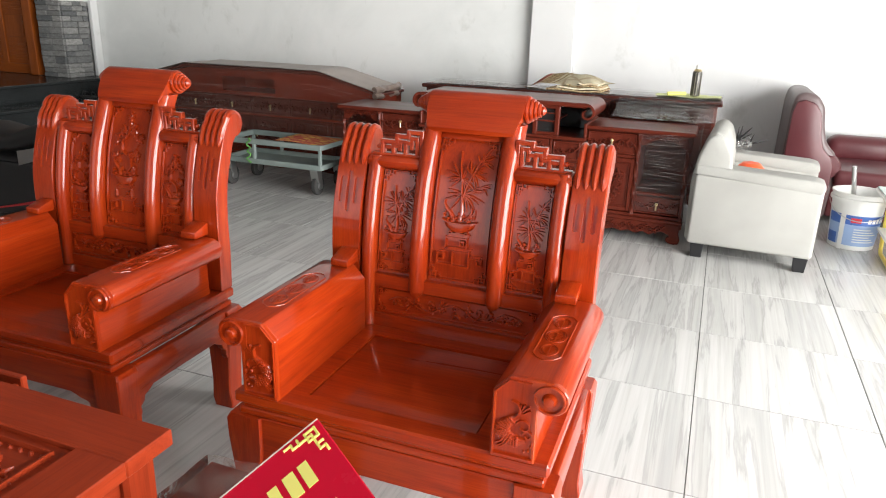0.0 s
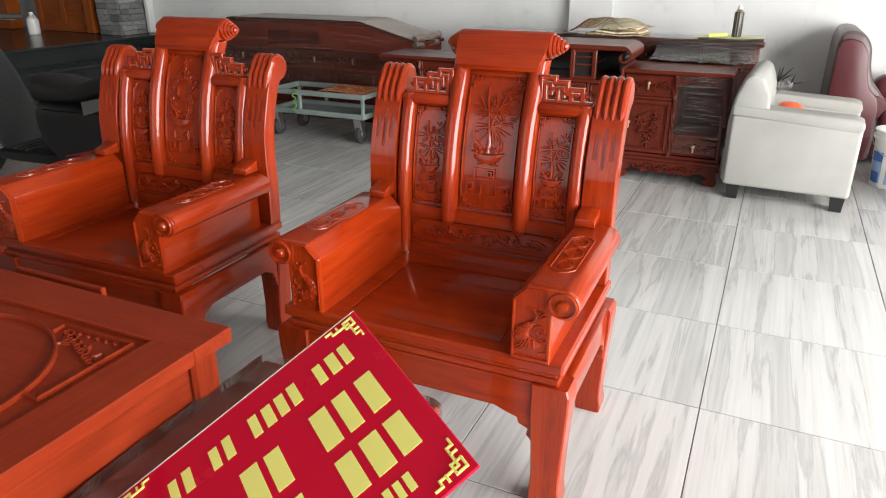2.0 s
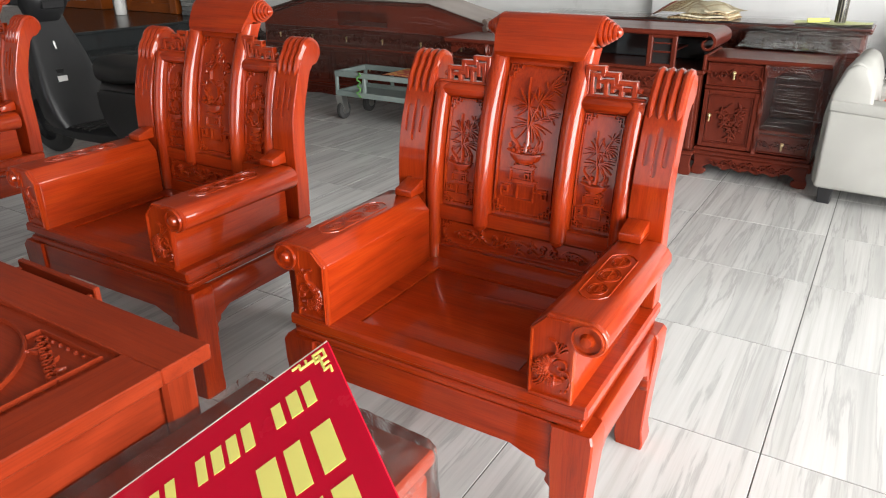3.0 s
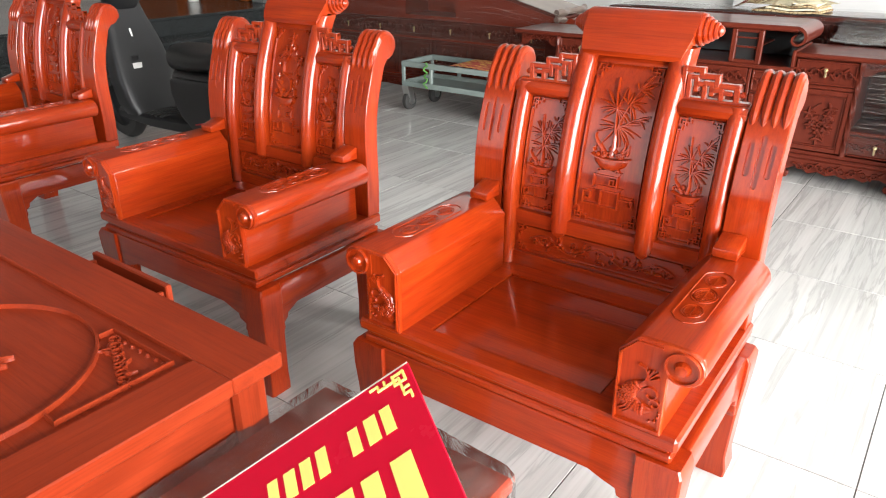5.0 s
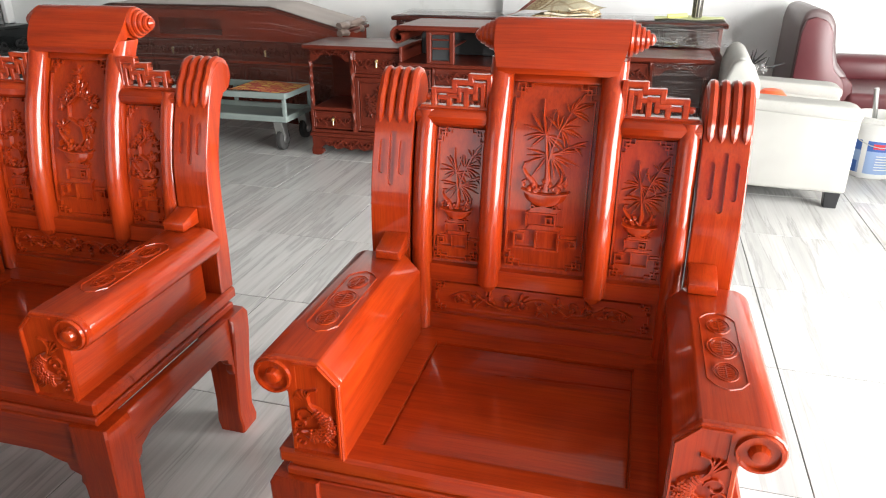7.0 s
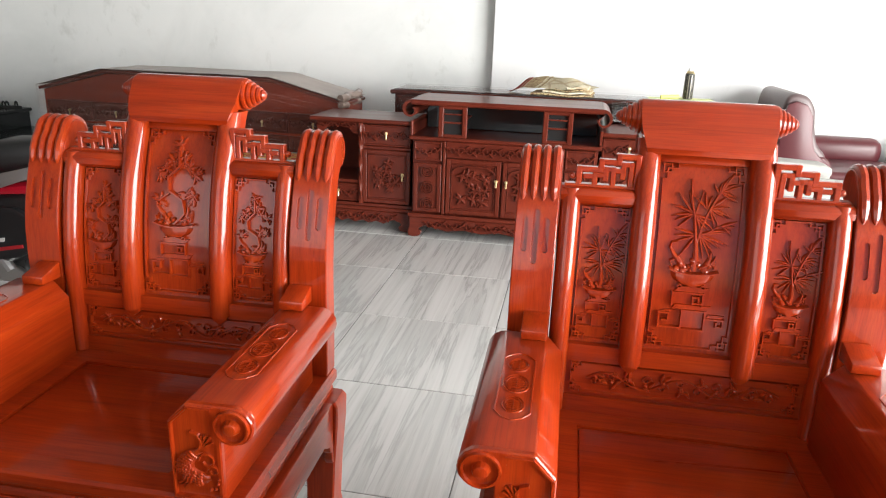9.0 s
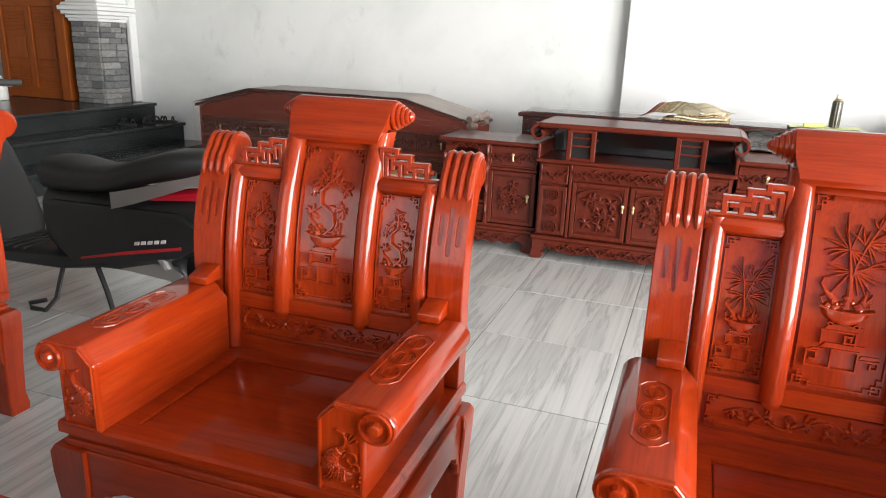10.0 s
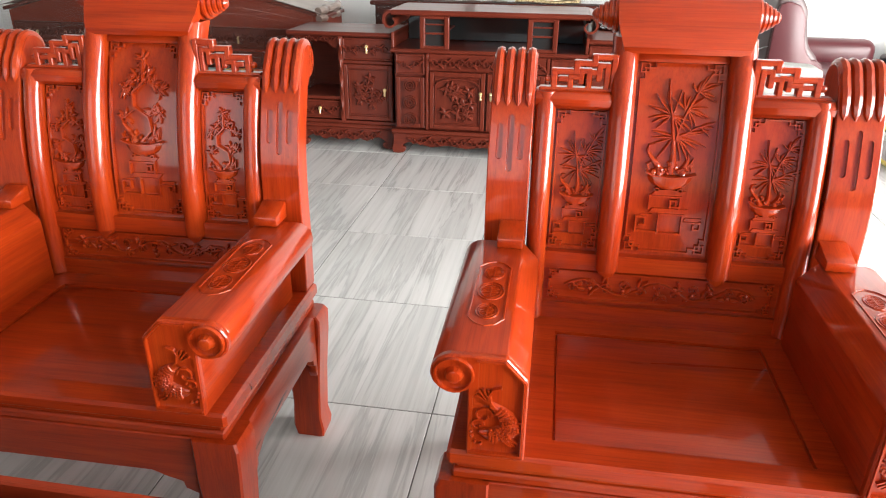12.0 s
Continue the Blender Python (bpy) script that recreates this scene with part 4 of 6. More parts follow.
def twisted(x, y, z0, z1, r, parent):
    n, m = 40, 12
    bm = grid(m, n, lambda u, v: (x + r * (1 + 0.22 * math.cos(3 * (6.2832 * u) + 26 * v)) * math.cos(6.2832 * u), y + r * (1 + 0.22 * math.cos(3 * (6.2832 * u) + 26 * v)) * math.sin(6.2832 * u), z0 + (z1 - z0) * v), None, True)
    return part("twisted_column", bm, DARK[2], parent)


def base_apron(x0, x1, y, parent, rnd):
    """A bowed, carved plinth with scroll feet."""
    q = [(x0, 0.125), (x1, 0.125), (x1 - 0.004, 0.07), (x1 + 0.008, 0.03), (x1 + 0.002, 0.004), (x1 - 0.03, 0.0), (x1 - 0.062, 0.006), (x1 - 0.078, 0.024), (x1 - 0.072, 0.042), (x1 - 0.056, 0.044), (x1 - 0.064, 0.058), (x1 - 0.10, 0.074), (x1 - 0.13, 0.070)]
    m = 8
    L = x1 - x0 - 0.26
    wave = [(x1 - 0.13 - L * k / m, 0.062 - 0.016 * (k % 2)) for k in range(1, m)]
    poly = q + wave + [(x0 + x1 - a, b) for a, b in q[:1:-1]]
    ap = part("plinth", prism(poly, 1, y, y + 0.03, 0.003, 1), DARK[0], parent)
    rel = bmesh.new()
    scroll_row(rel, flat(y), x0 + 0.10, x1 - 0.10, 0.088, 0.05, max(4, int((x1 - x0) / 0.07)))
    relief("carving", rel, DARK[0], ap, (0, -1, 0))
    part("moulding", box(x0 - 0.012, x1 + 0.012, y - 0.012, y + 0.05, 0.125, 0.150, 0.008), DARK[0], parent)
    for xa in (x0, x1 - 0.07):
        part("foot", box(xa, xa + 0.07, y + 0.34, y + 0.41, 0, 0.125, 0.008), DARK[2], parent)
    return ap


def framed(name, x0, x1, z0, z1, y, parent, rnd, style):
    """A door or drawer front with a frame, a sunk panel and a carving."""
    o = part(name, box(x0 + 0.002, x1 - 0.002, y, y + 0.02, z0 + 0.002, z1 - 0.002, 0.003), DARK[2], parent)
    b = 0.028 if style != "drawer" else 0.014
    fr = bmesh.new()
    for q in ((x0 + 0.003, x0 + b, z0 + 0.003, z1 - 0.003), (x1 - b, x1 - 0.003, z0 + 0.003, z1 - 0.003), (x0 + b, x1 - b, z0 + 0.003, z0 + b), (x0 + b, x1 - b, z1 - b, z1 - 0.003)):
        box(q[0], q[1], y - 0.009, y + 0.001, q[2], q[3], 0.003, fr)
    part("frame", fr, DARK[2], o)
    rel = bmesh.new()
    M = flat(y)
    if style == "rings":
        for k in range(3):
            cz = z0 + (z1 - z0) * (k + 0.5) / 3
            for r in (0.9, 0.6, 0.3):
                ring(rel, M, (x0 + x1) / 2, cz, (z1 - z0 - 2 * b) / 6 * r, (z1 - z0 - 2 * b) / 6 * r, 0.004, 0.007)
    elif style == "drawer":
        scroll_row(rel, M, x0 + b, x1 - b, (z0 + z1) / 2, (z1 - z0) * 0.45, max(2, int((x1 - x0) / 0.06)))
    else:
        lines(rel, M, [(x0 + b + 0.008, z0 + b + 0.008), (x1 - b - 0.008, z0 + b + 0.008), (x1 - b - 0.008, z1 - b - 0.008), (x0 + b + 0.008, z1 - b - 0.008), (x0 + b + 0.008, z0 + b + 0.008)], 0.002, 0.004)
        if style == "arch":
            cx, hw = (x0 + x1) / 2, (x1 - x0) / 2 - b - 0.01
            stroke(rel, M, [(cx + hw * math.cos(math.pi * q / 12), z1 - b - 0.055 + 0.045 * math.sin(math.pi * q / 12)) for q in range(13)], 0.005, 0.008)
        flowers(rel, M, x0 + b + 0.015, x1 - b - 0.015, z0 + b + 0.015, z1 - b - 0.015, rnd, 14)
    relief("carving", rel, DARK[2], o, (0, -1, 0))
    return o


def scroll_end(x, y, z, s, parent, length):
    """The curled end of the top board."""
    pts = []
    for k in range(22):
        a = math.radians(90 - s * 0 - 16 * k)
        r = 0.062 * (1 - k / 30)
        pts.append((x + s * (r * math.cos(a)), z - 0.062 + r * math.sin(a)))
    inner = [(x + (px - x) * 0.72, z - 0.062 + (pz - (z - 0.062)) * 0.72) for px, pz in pts]
    bm = bmesh.new()
    rows = [[bm.verts.new((p[0], yy, p[1])) for p in pts + inner[::-1]] for yy in (y, y + length)]
    n = len(rows[0])
    for i in range(n):
        bm.faces.new((rows[0][i], rows[0][(i + 1) % n], rows[1][(i + 1) % n], rows[1][i]))
    for r in rows:
        for i in range(len(pts) - 1):
            bm.faces.new((r[i], r[i + 1], r[n - 2 - i], r[n - 1 - i]))
    bmesh.ops.recalc_face_normals(bm, faces=bm.faces)
    return part("scroll_end", bm, DARK[1], parent)


def tv_stand(at, turn, label, detail=True):
    t = thing("tv_stand", label, "tv stand", at, turn)
    rnd = random.Random(14)
    D = DARK
    # local: x -1.195 .. 1.195, front y 0 for the middle, 0.06 for the wings, depth to 0.46
    for s in (-1, 1):
        X = lambda a, b: sorted((s * a, s * b))
        x0, x1 = X(0.552, 1.185)
        part("wing_back", box(x0, x1, 0.44, 0.46, 0.15, 0.675, 0.002), D[0], t)
        part("wing_top", box(*X(0.545, 1.205), 0.035, 0.47, 0.675, 0.70, 0.008), D[0], t)
        part("wing_floor", box(x0, x1, 0.07, 0.44, 0.150, 0.170, 0.002), D[0], t)
        part("wing_side", box(*X(1.165, 1.185), 0.07, 0.44, 0.17, 0.30, 0.002), D[1], t)
        part("divider", box(*X(0.872, 0.892), 0.075, 0.44, 0.17, 0.675, 0.002), D[1], t)
        base_apron(*X(0.56, 1.185), 0.06, t, rnd)
        # door bay
        a, b = X(0.565, 0.872)
        framed("door", a, b, 0.175, 0.515, 0.072, t, rnd, "door")
        pull(*((b - 0.05) if s < 0 else (a + 0.05), 0.062, 0.35), t)
        framed("drawer", a, b, 0.535, 0.668, 0.072, t, rnd, "drawer")
        pull((a + b) / 2, 0.06, 0.60, t)
        part("rail", box(a, b, 0.066, 0.085, 0.515, 0.535, 0.004), D[0], t)
        part("bay_body", box(a + 0.01, b - 0.01, 0.092, 0.43, 0.172, 0.672, 0.002), D[2], t)
        twisted(s * 0.882, 0.066, 0.17, 0.675, 0.013, t)
        twisted(s * 1.172, 0.085, 0.30, 0.60, 0.012, t)
        # open bay with a carved valance, shelf and low drawer
        a, b = X(0.892, 1.165)
        rel = prism([(a, 0.675), (b, 0.675), (b, 0.60), (b - 0.04, 0.605), (b - 0.07, 0.635), ((a + b) / 2, 0.645), (a + 0.07, 0.635), (a + 0.04, 0.605), (a, 0.60)], 1, 0.07, 0.085, 0.002, 1)
        scroll_row(rel, flat(0.07), a + 0.01, b - 0.01, 0.655, 0.03, 6)
        part("valance", rel, D[0], t)
        part("shelf", box(a, b, 0.065, 0.44, 0.295, 0.315, 0.004), D[0], t)
        framed("drawer", a, b, 0.175, 0.29, 0.078, t, rnd, "drawer")
        pull((a + b) / 2, 0.066, 0.225, t)
    # middle
    base_apron(-0.555, 0.555, 0.0, t, rnd)
    part("middle_body", box(-0.545, 0.545, 0.03, 0.46, 0.15, 0.60, 0.003), D[0], t)
    part("middle_top", box(-0.565, 0.565, 0.0, 0.47, 0.60, 0.622, 0.006), D[0], t)
    for s in (-1, 1):
        X = lambda a, b: sorted((s * a, s * b))
        a, b = X(0.36, 0.535)
        framed("side_panel", a, b, 0.16, 0.465, 0.012, t, rnd, "rings")
        framed("side_drawer", a, b, 0.475, 0.595, 0.012, t, rnd, "drawer")
        a, b = X(0.003, 0.335)
        framed("door", a, b, 0.16, 0.50, 0.012, t, rnd, "arch")
        pull(s * 0.03, 0.0, 0.365, t)
        part("post", box(*X(0.338, 0.357), 0.004, 0.032, 0.152, 0.598, 0.004), D[2], t)
        # open gallery above
        scroll_end(s * 0.555, 0.0, 0.835, s, t, 0.43)
        part("gallery_side", box(*X(0.545, 0.562), 0.02, 0.44, 0.622, 0.71, 0.004), D[1], t)
        for xx in (0.235, 0.375):
            part("gallery_post", box(*X(xx - 0.015, xx + 0.015), 0.006, 0.032, 0.622, 0.805, 0.005), D[2], t)
        part("gallery_shelf", box(*X(0.246, 0.364), 0.012, 0.40, 0.705, 0.715, 0.002), D[0], t)
        part("gallery_rail", box(*X(0.246, 0.364), 0.012, 0.026, 0.755, 0.763, 0.002), D[0], t)
    fz = bmesh.new()
    box(-0.335, 0.335, 0.006, 0.03, 0.505, 0.598, 0.003, fz)
    scroll_row(fz, flat(0.006), -0.32, 0.32, 0.55, 0.055, 13)
    part("frieze", fz, D[0], t)
    part("gallery_back", box(-0.54, 0.54, 0.43, 0.45, 0.622, 0.80, 0.002), D[0], t)
    part("back_glass", box(-0.535, 0.535, 0.40, 0.406, 0.626, 0.80, 0.001), M_GLASS, t, "dark glass back")
    for s in (-1, 1):
        X = lambda a, b: sorted((s * a, s * b))
        part("window_rail", box(*X(0.224, 0.386), 0.008, 0.030, 0.622, 0.642, 0.004), D[0], t)
        part("window_rail", box(*X(0.224, 0.386), 0.008, 0.030, 0.788, 0.806, 0.004), D[0], t)
        part("window_glass", box(*X(0.246, 0.364), 0.028, 0.031, 0.640, 0.79, 0.0005), M_GLASS, t, "dark glass pane")
    part("gallery_top", box(-0.56, 0.56, 0.0, 0.46, 0.805, 0.835, 0.008), D[0], t)
    return t


tv_stand((-0.735, 5.45, 0), 0, "dark rosewood television stand with carved doors and brass pulls")


def film_top(name, prof, x0, x1, ya, yz, mat):
    """A cover pulled tight over the top: prof(x) gives its height."""
    f = lambda u, v: (x0 + (x1 - x0) * u, ya + (yz - ya) * v, prof(x0 + (x1 - x0) * u) + 0.006 + 0.004 * noise.noise(Vector((u * 9, v * 4, 1))))
    return part(name, grid(60, 14, f), mat, None, "", 60)


def glint_ridges(film_ob, n, at, length, r, seed, mat):
    """Pale tubes standing in for glints along stretched film ridges: at(u, v) is the film's surface."""
    rr = random.Random(seed)
    for k in range(n):
        v, u0 = (k + rr.uniform(0.2, 0.8)) / n, rr.uniform(0.0, 1.0 - length * 0.6)
        u1 = min(1.0, u0 + length * rr.uniform(0.5, 1.2))
        tilt = rr.uniform(-0.03, 0.03)
        pts = [Vector(at(u0 + (u1 - u0) * j / 7, min(1.0, max(0.0, v + tilt * j / 7)))) + Vector((0, -0.002, 0.002)) for j in range(8)]
        part("crease", tube([tuple(q) for q in pts], r * rr.uniform(0.6, 1.3), 5, None, taper=[0.2, 0.6, 1, 1, 1, 1, 0.6, 0.2]), mat, film_ob)


def film_front(name, prof, x0, x1, y, drop, mat):
    f = lambda u, v: (x0 + (x1 - x0) * u, y - 0.004 + 0.003 * noise.noise(Vector((u * 4, v * 30, 2))), prof(x0 + (x1 - x0) * u) + 0.006 - drop * (1 - v))
    return part(name, grid(60, 20, f), mat, None, "", 60)


# ---- second stand, wrapped in film, and the chest behind ----
ws = thing("media_cabinet", "dark red wooden media cabinet bundled in dusty stretch film", "cabinet", (-3.08, 6.06, 0))
rnd = random.Random(6)
prof = [(-1.17, 0.12), (1.17, 0.12), (1.17, 0.70), (0.64, 0.835), (-0.64, 0.835), (-1.17, 0.70)]
body = prism(prof, 1, 0.03, 0.46, 0.004, 1)
body = cut(body, prism([(-0.30, 0.66), (0.22, 0.66), (0.22, 0.775), (-0.30, 0.775)], 1, -0.05, 0.34))
part("cabinet_body", body, TAB[0], ws, "", 0)
base_apron(-1.16, 1.16, 0.01, ws, rnd)
part("cornice", prism([(-1.19, 0.70), (-0.645, 0.838), (0.645, 0.838), (1.19, 0.70), (1.19, 0.722), (0.65, 0.862), (-0.65, 0.862), (-1.19, 0.722)], 1, 0.0, 0.47, 0.004, 1), DARK[0], ws)
for k in range(6):
    xa = -1.14 + 0.38 * k
    framed("door", xa, xa + 0.375, 0.16, 0.47, 0.018, ws, rnd, "door")
    pull(xa + (0.33 if k % 2 == 0 else 0.045), 0.008, 0.32, ws)
    framed("drawer", xa, xa + 0.375, 0.485, 0.63, 0.018, ws, rnd, "drawer")
    pull(xa + 0.19, 0.006, 0.545, ws)


def tent(x):
    x = abs(x + 3.08)
    return 0.868 if x < 0.65 else 0.868 - (x - 0.65) * 0.255


tagged(film_top("film_cover", tent, -4.27, -1.895, 6.03, 6.54, M_COVER), "dusty grey-brown cover film over a television stand", "film")
fo = tagged(film_front("stretch_film", tent, -4.27, -1.895, 6.04, 0.62, M_FILM_H), "stretch film drawn across a television stand", "film")
glint_ridges(fo, 18, lambda u, v: (-4.27 + 2.375 * u, 6.034, 0.6 * tent(-4.27 + 2.375 * u) + 0.4 * 0.70 - 0.5 * (1 - v) - 0.03), 0.4, 0.0009, 21, M_GLINT)
for k, (z, r) in enumerate(((0.752, 0.026), (0.705, 0.024))):
    roll = tube([(-1.92 + 0.05 * math.sin(j * 0.9) * 0.3, 6.04 + 0.04 * j, z + 0.006 * math.sin(j * 1.7)) for j in range(13)], r, 10)
    tagged(part("film_bundle", roll, M_ROLL), "gathered roll of brown stretch film", "film")

chest = thing("sideboard", "dark rosewood sideboard wrapped in clear stretch film", "sideboard", (-0.525, 6.32, 0))
part("body", box(-1.09, 1.09, 0.03, 0.46, 0.12, 0.775, 0.004), DARK[0], chest)
part("top", box(-1.12, 1.12, 0.0, 0.48, 0.775, 0.805, 0.008), DARK[0], chest)
rnd = random.Random(4)
for k in range(6):
    xa = -1.08 + 0.36 * k
    framed("drawer", xa, xa + 0.355, 0.62, 0.765, 0.02, chest, rnd, "drawer")
    framed("door", xa, xa + 0.355, 0.16, 0.61, 0.02, chest, rnd, "door")
base_apron(-1.09, 1.09, 0.01, chest, rnd)
tagged(film_top("stretch_film", lambda x: 0.812, -1.64, 0.595, 6.31, 6.80, M_FILM), "clear wrinkled stretch film over the sideboard", "film")
tagged(film_front("stretch_film", lambda x: 0.812, -1.64, 0.595, 6.305, 0.5, M_FILM), "clear wrinkled stretch film on the sideboard front", "film")

# film round the open end of the near stand
fw = grid(40, 30, lambda u, v: (0.155 + 0.345 * min(1, u * 1.35), 5.495 + 0.003 * noise.noise(Vector((u * 5, v * 30, 2))) + max(0, u - 0.74) * 1.6, 0.20 + 0.52 * v + 0.01 * noise.noise(Vector((u * 4, v * 9, 7)))))
fo = tagged(part("stretch_film", fw, M_FILM, None, "", 60), "clear stretch film round the end of the stand", "film")
glint_ridges(fo, 30, lambda u, v: (0.165 + 0.33 * u, 5.489, 0.30 + 0.41 * v), 0.6, 0.0011, 8, M_GLINT)


def crumple(x0, x1, y0, y1, z, h, seed, nx=40, ny=30):
    return grid(nx, ny, lambda u, v: (x0 + (x1 - x0) * u + 0.02 * noise.noise(Vector((u * 7, v * 7, seed))), y0 + (y1 - y0) * v + 0.02 * noise.noise(Vector((u * 7, v * 7, seed + 3))), z + h * (0.5 + 0.5 * noise.noise(Vector((u * 6, v * 6, seed + 9)))) + 0.3 * h * noise.noise(Vector((u * 19, v * 19, seed + 2)))))


sheet = grid(40, 16, lambda u, v: (-0.10 + 0.70 * u, 5.90 + 0.42 * v, 0.712 + 0.085 * v * v + 0.012 * noise.noise(Vector((u * 6 + v * 9, v * 3, 3))) + 0.006 * noise.noise(Vector((u * 22, v * 8, 5)))))
fo = tagged(part("stretch_film", sheet, M_FILM, None, "", 70), "loose clear film between the two cabinets", "film")
glint_ridges(fo, 22, lambda u, v: (-0.10 + 0.70 * u, 5.90 + 0.42 * v, 0.716 + 0.085 * v * v + 0.006 * math.sin(9 * u + 20 * v)), 0.45, 0.0014, 5, M_GLINT)

# folded woven mat
def mat_fabric(name, pattern, base, ink):
    k = Mat(name, base, 0.8)
    fine = k.noise(k.coords((60, 300, 60)), 2, 2)
    vor = k.n.new("ShaderNodeTexVoronoi")
    vor.feature = "DISTANCE_TO_EDGE"
    vor.inputs["Scale"].default_value = pattern
    k.l.new(k.coords(), vor.inputs["Vector"])
    c = k.ramp(vor.outputs["Distance"], (0.03, ink), (0.09, base))
    k.color(k.mix(c, k.ramp(fine, (0.3, (0.78, 0.78, 0.78)), (0.7, (1.1, 1.1, 1.1))), 1.0, "MULTIPLY")).bump(fine, 0.4, 0.002)
    return k.m


M_MAT = mat_fabric("woven_straw_mat", 7, (0.80, 0.73, 0.54), (0.62, 0.50, 0.32))
M_MATBAND = mat_fabric("woven_brown_band", 34, (0.55, 0.43, 0.24), (0.22, 0.11, 0.05))
M_REDBAND = fabric("red_mat_border", (0.40, 0.05, 0.05), (0.52, 0.10, 0.09))
mat_t = thing("folded_mat", "folded straw mat with brown and red borders on the sideboard", "mat", (-0.49, 6.50, 0.818), -5)


def slump(x, y):
    """Height of the mat: heaped behind, sliding off at one end and rounding over at the other."""
    ease = lambda q: q * q * (3 - 2 * q)
    left = ease(min(1.0, max(0.0, (x + 0.315) / 0.13)))
    right = 1 - 0.45 * ease(min(1.0, max(0.0, (x - 0.08) / 0.20)))
    front = 0.40 + 0.60 * min(1.0, max(0.0, (y + 0.16) / 0.22))
    fold = 0.007 * math.sin(14 * x + 9 * y) + 0.006 * math.sin(23 * x - 17 * y)
    return 0.006 + (0.092 + fold) * left * right * front


def strip(name, x0, x1, mat, lift, thick, nx=8):
    at = lambda u, v: (x0 + (x1 - x0) * u + 0.06 * (v - 0.5), -0.155 + 0.30 * v)
    sheet = grid(nx, 22, lambda u, v: (*at(u, v), slump(*at(u, v)) + lift))
    bmesh.ops.solidify(sheet, geom=list(sheet.faces), thickness=thick)
    part(name, sheet, mat, mat_t, "", 60)


strip("cover", -0.29, 0.27, M_MAT, 0.0, 0.010, 40)
strip("border", -0.292, -0.20, M_REDBAND, 0.003, 0.002)
strip("border", -0.19, -0.178, M_REDBAND, 0.003, 0.002)
strip("woven_band", -0.168, -0.095, M_MATBAND, 0.003, 0.002)
strip("woven_band", -0.075, -0.060, M_MATBAND, 0.003, 0.002)
for k in range(4):
    z = 0.010 + 0.017 * k
    prof = [(-0.15 + 0.08 * k, z - 0.008)] + [(-0.15 + 0.08 * k + (0.42 - 0.09 * k) * j / 10, z + 0.005 * math.sin(0.8 * j + k)) for j in range(11)]
    prof += [(x, q - 0.013) for x, q in prof[::-1]]
    part("fold", prism(prof, 1, -0.162 + 0.006 * k, 0.12, 0.003, 1), M_MATBAND if k % 2 == 0 else M_MAT, mat_t)

can = thing("spray_can", "black patterned aerosol can with a gold cap on the sideboard", "can", (0.40, 6.44, 0.832))
k = Mat("printed_can", (0.03, 0.03, 0.03), 0.3, 0.0)
bk = k.n.new("ShaderNodeTexBrick")
bk.inputs["Scale"].default_value = 40
for nm, c in (("Color1", (0.012, 0.012, 0.012)), ("Color2", (0.03, 0.028, 0.025)), ("Mortar", (0.30, 0.28, 0.22))):
    bk.inputs[nm].default_value = (*c, 1)
k.l.new(k.coords(), bk.inputs["Vector"])
k.color(bk.outputs[0])
part("can_body", lathe([(0.030, 0), (0.0325, 0.004), (0.0325, 0.158), (0.028, 0.168)], n=24), k.m, can)
part("can_neck", lathe([(0.028, 0.168), (0.022, 0.180), (0.017, 0.184)], n=20), M_BRASS, can)
part("cap", lathe([(0.016, 0.184), (0.016, 0.20), (0.010, 0.212)], n=16), M_WHITE, can)
pap = part("paper_sheet", grid(10, 6, lambda u, v: (0.14 + 0.44 * u, 6.34 + 0.24 * v + 0.05 * u, 0.826 + 0.004 * math.sin(u * 8 + v * 4))), Mat("pale_yellow_green_paper", (0.62, 0.66, 0.28), 0.6).m)
tagged(pap, "sheet of pale yellow-green paper under the can", "paper")
rl = part("paper_roll", tube([(0.22, 6.38, 0.842), (0.34, 6.42, 0.846)], 0.013, 10), Mat("yellow_paper", (0.70, 0.68, 0.18), 0.6).m)
tagged(rl, "small roll of yellow paper", "paper")

# ---- grey armchair ----


def cushion(x0, x1, y0, y1, z0, z1, r=0.04, puff=0.0):
    t = bmesh.new()
    bmesh.ops.create_cube(t, size=1.0)
    for v in t.verts:
        v.co = ((x0 + x1) / 2 + v.co.x * (x1 - x0), (y0 + y1) / 2 + v.co.y * (y1 - y0), (z0 + z1) / 2 + v.co.z * (z1 - z0))
    bmesh.ops.bevel(t, geom=list(t.edges), offset=r, segments=4, profile=0.5, affect="EDGES")
    return t


ga = thing("upholstered_armchair", "light grey upholstered armchair on black block feet", "armchair", (0.833, 5.29, 0), -3)
ga.matrix_basis = ga.matrix_basis @ Matrix.Diagonal((1.12, 1.0, 1.0, 1.0))
part("side", cushion(-0.30, 0.30, 0.0, 0.16, 0.085, 0.50, 0.02), M_GREY_FAB, ga)
part("side", cushion(-0.30, 0.30, 0.60, 0.76, 0.085, 0.50, 0.02), M_GREY_FAB, ga)
arm_top = [(-0.30, 0.498), (0.285, 0.455), (0.305, 0.478), (0.30, 0.515), (0.26, 0.53), (-0.30, 0.555)]
for y0 in (0.0, 0.60):
    part("arm_pad", prism(arm_top, 1, y0 - 0.004, y0 + 0.164, 0.012, 3), M_GREY_FAB, ga)
part("seat", cushion(-0.26, 0.29, 0.162, 0.598, 0.085, 0.40, 0.03), M_GREY_FAB, ga)
bk_prof = [(-0.315, 0.09), (-0.16, 0.09), (-0.13, 0.45), (-0.145, 0.62), (-0.18, 0.72), (-0.225, 0.745), (-0.265, 0.72), (-0.30, 0.60), (-0.32, 0.46)]
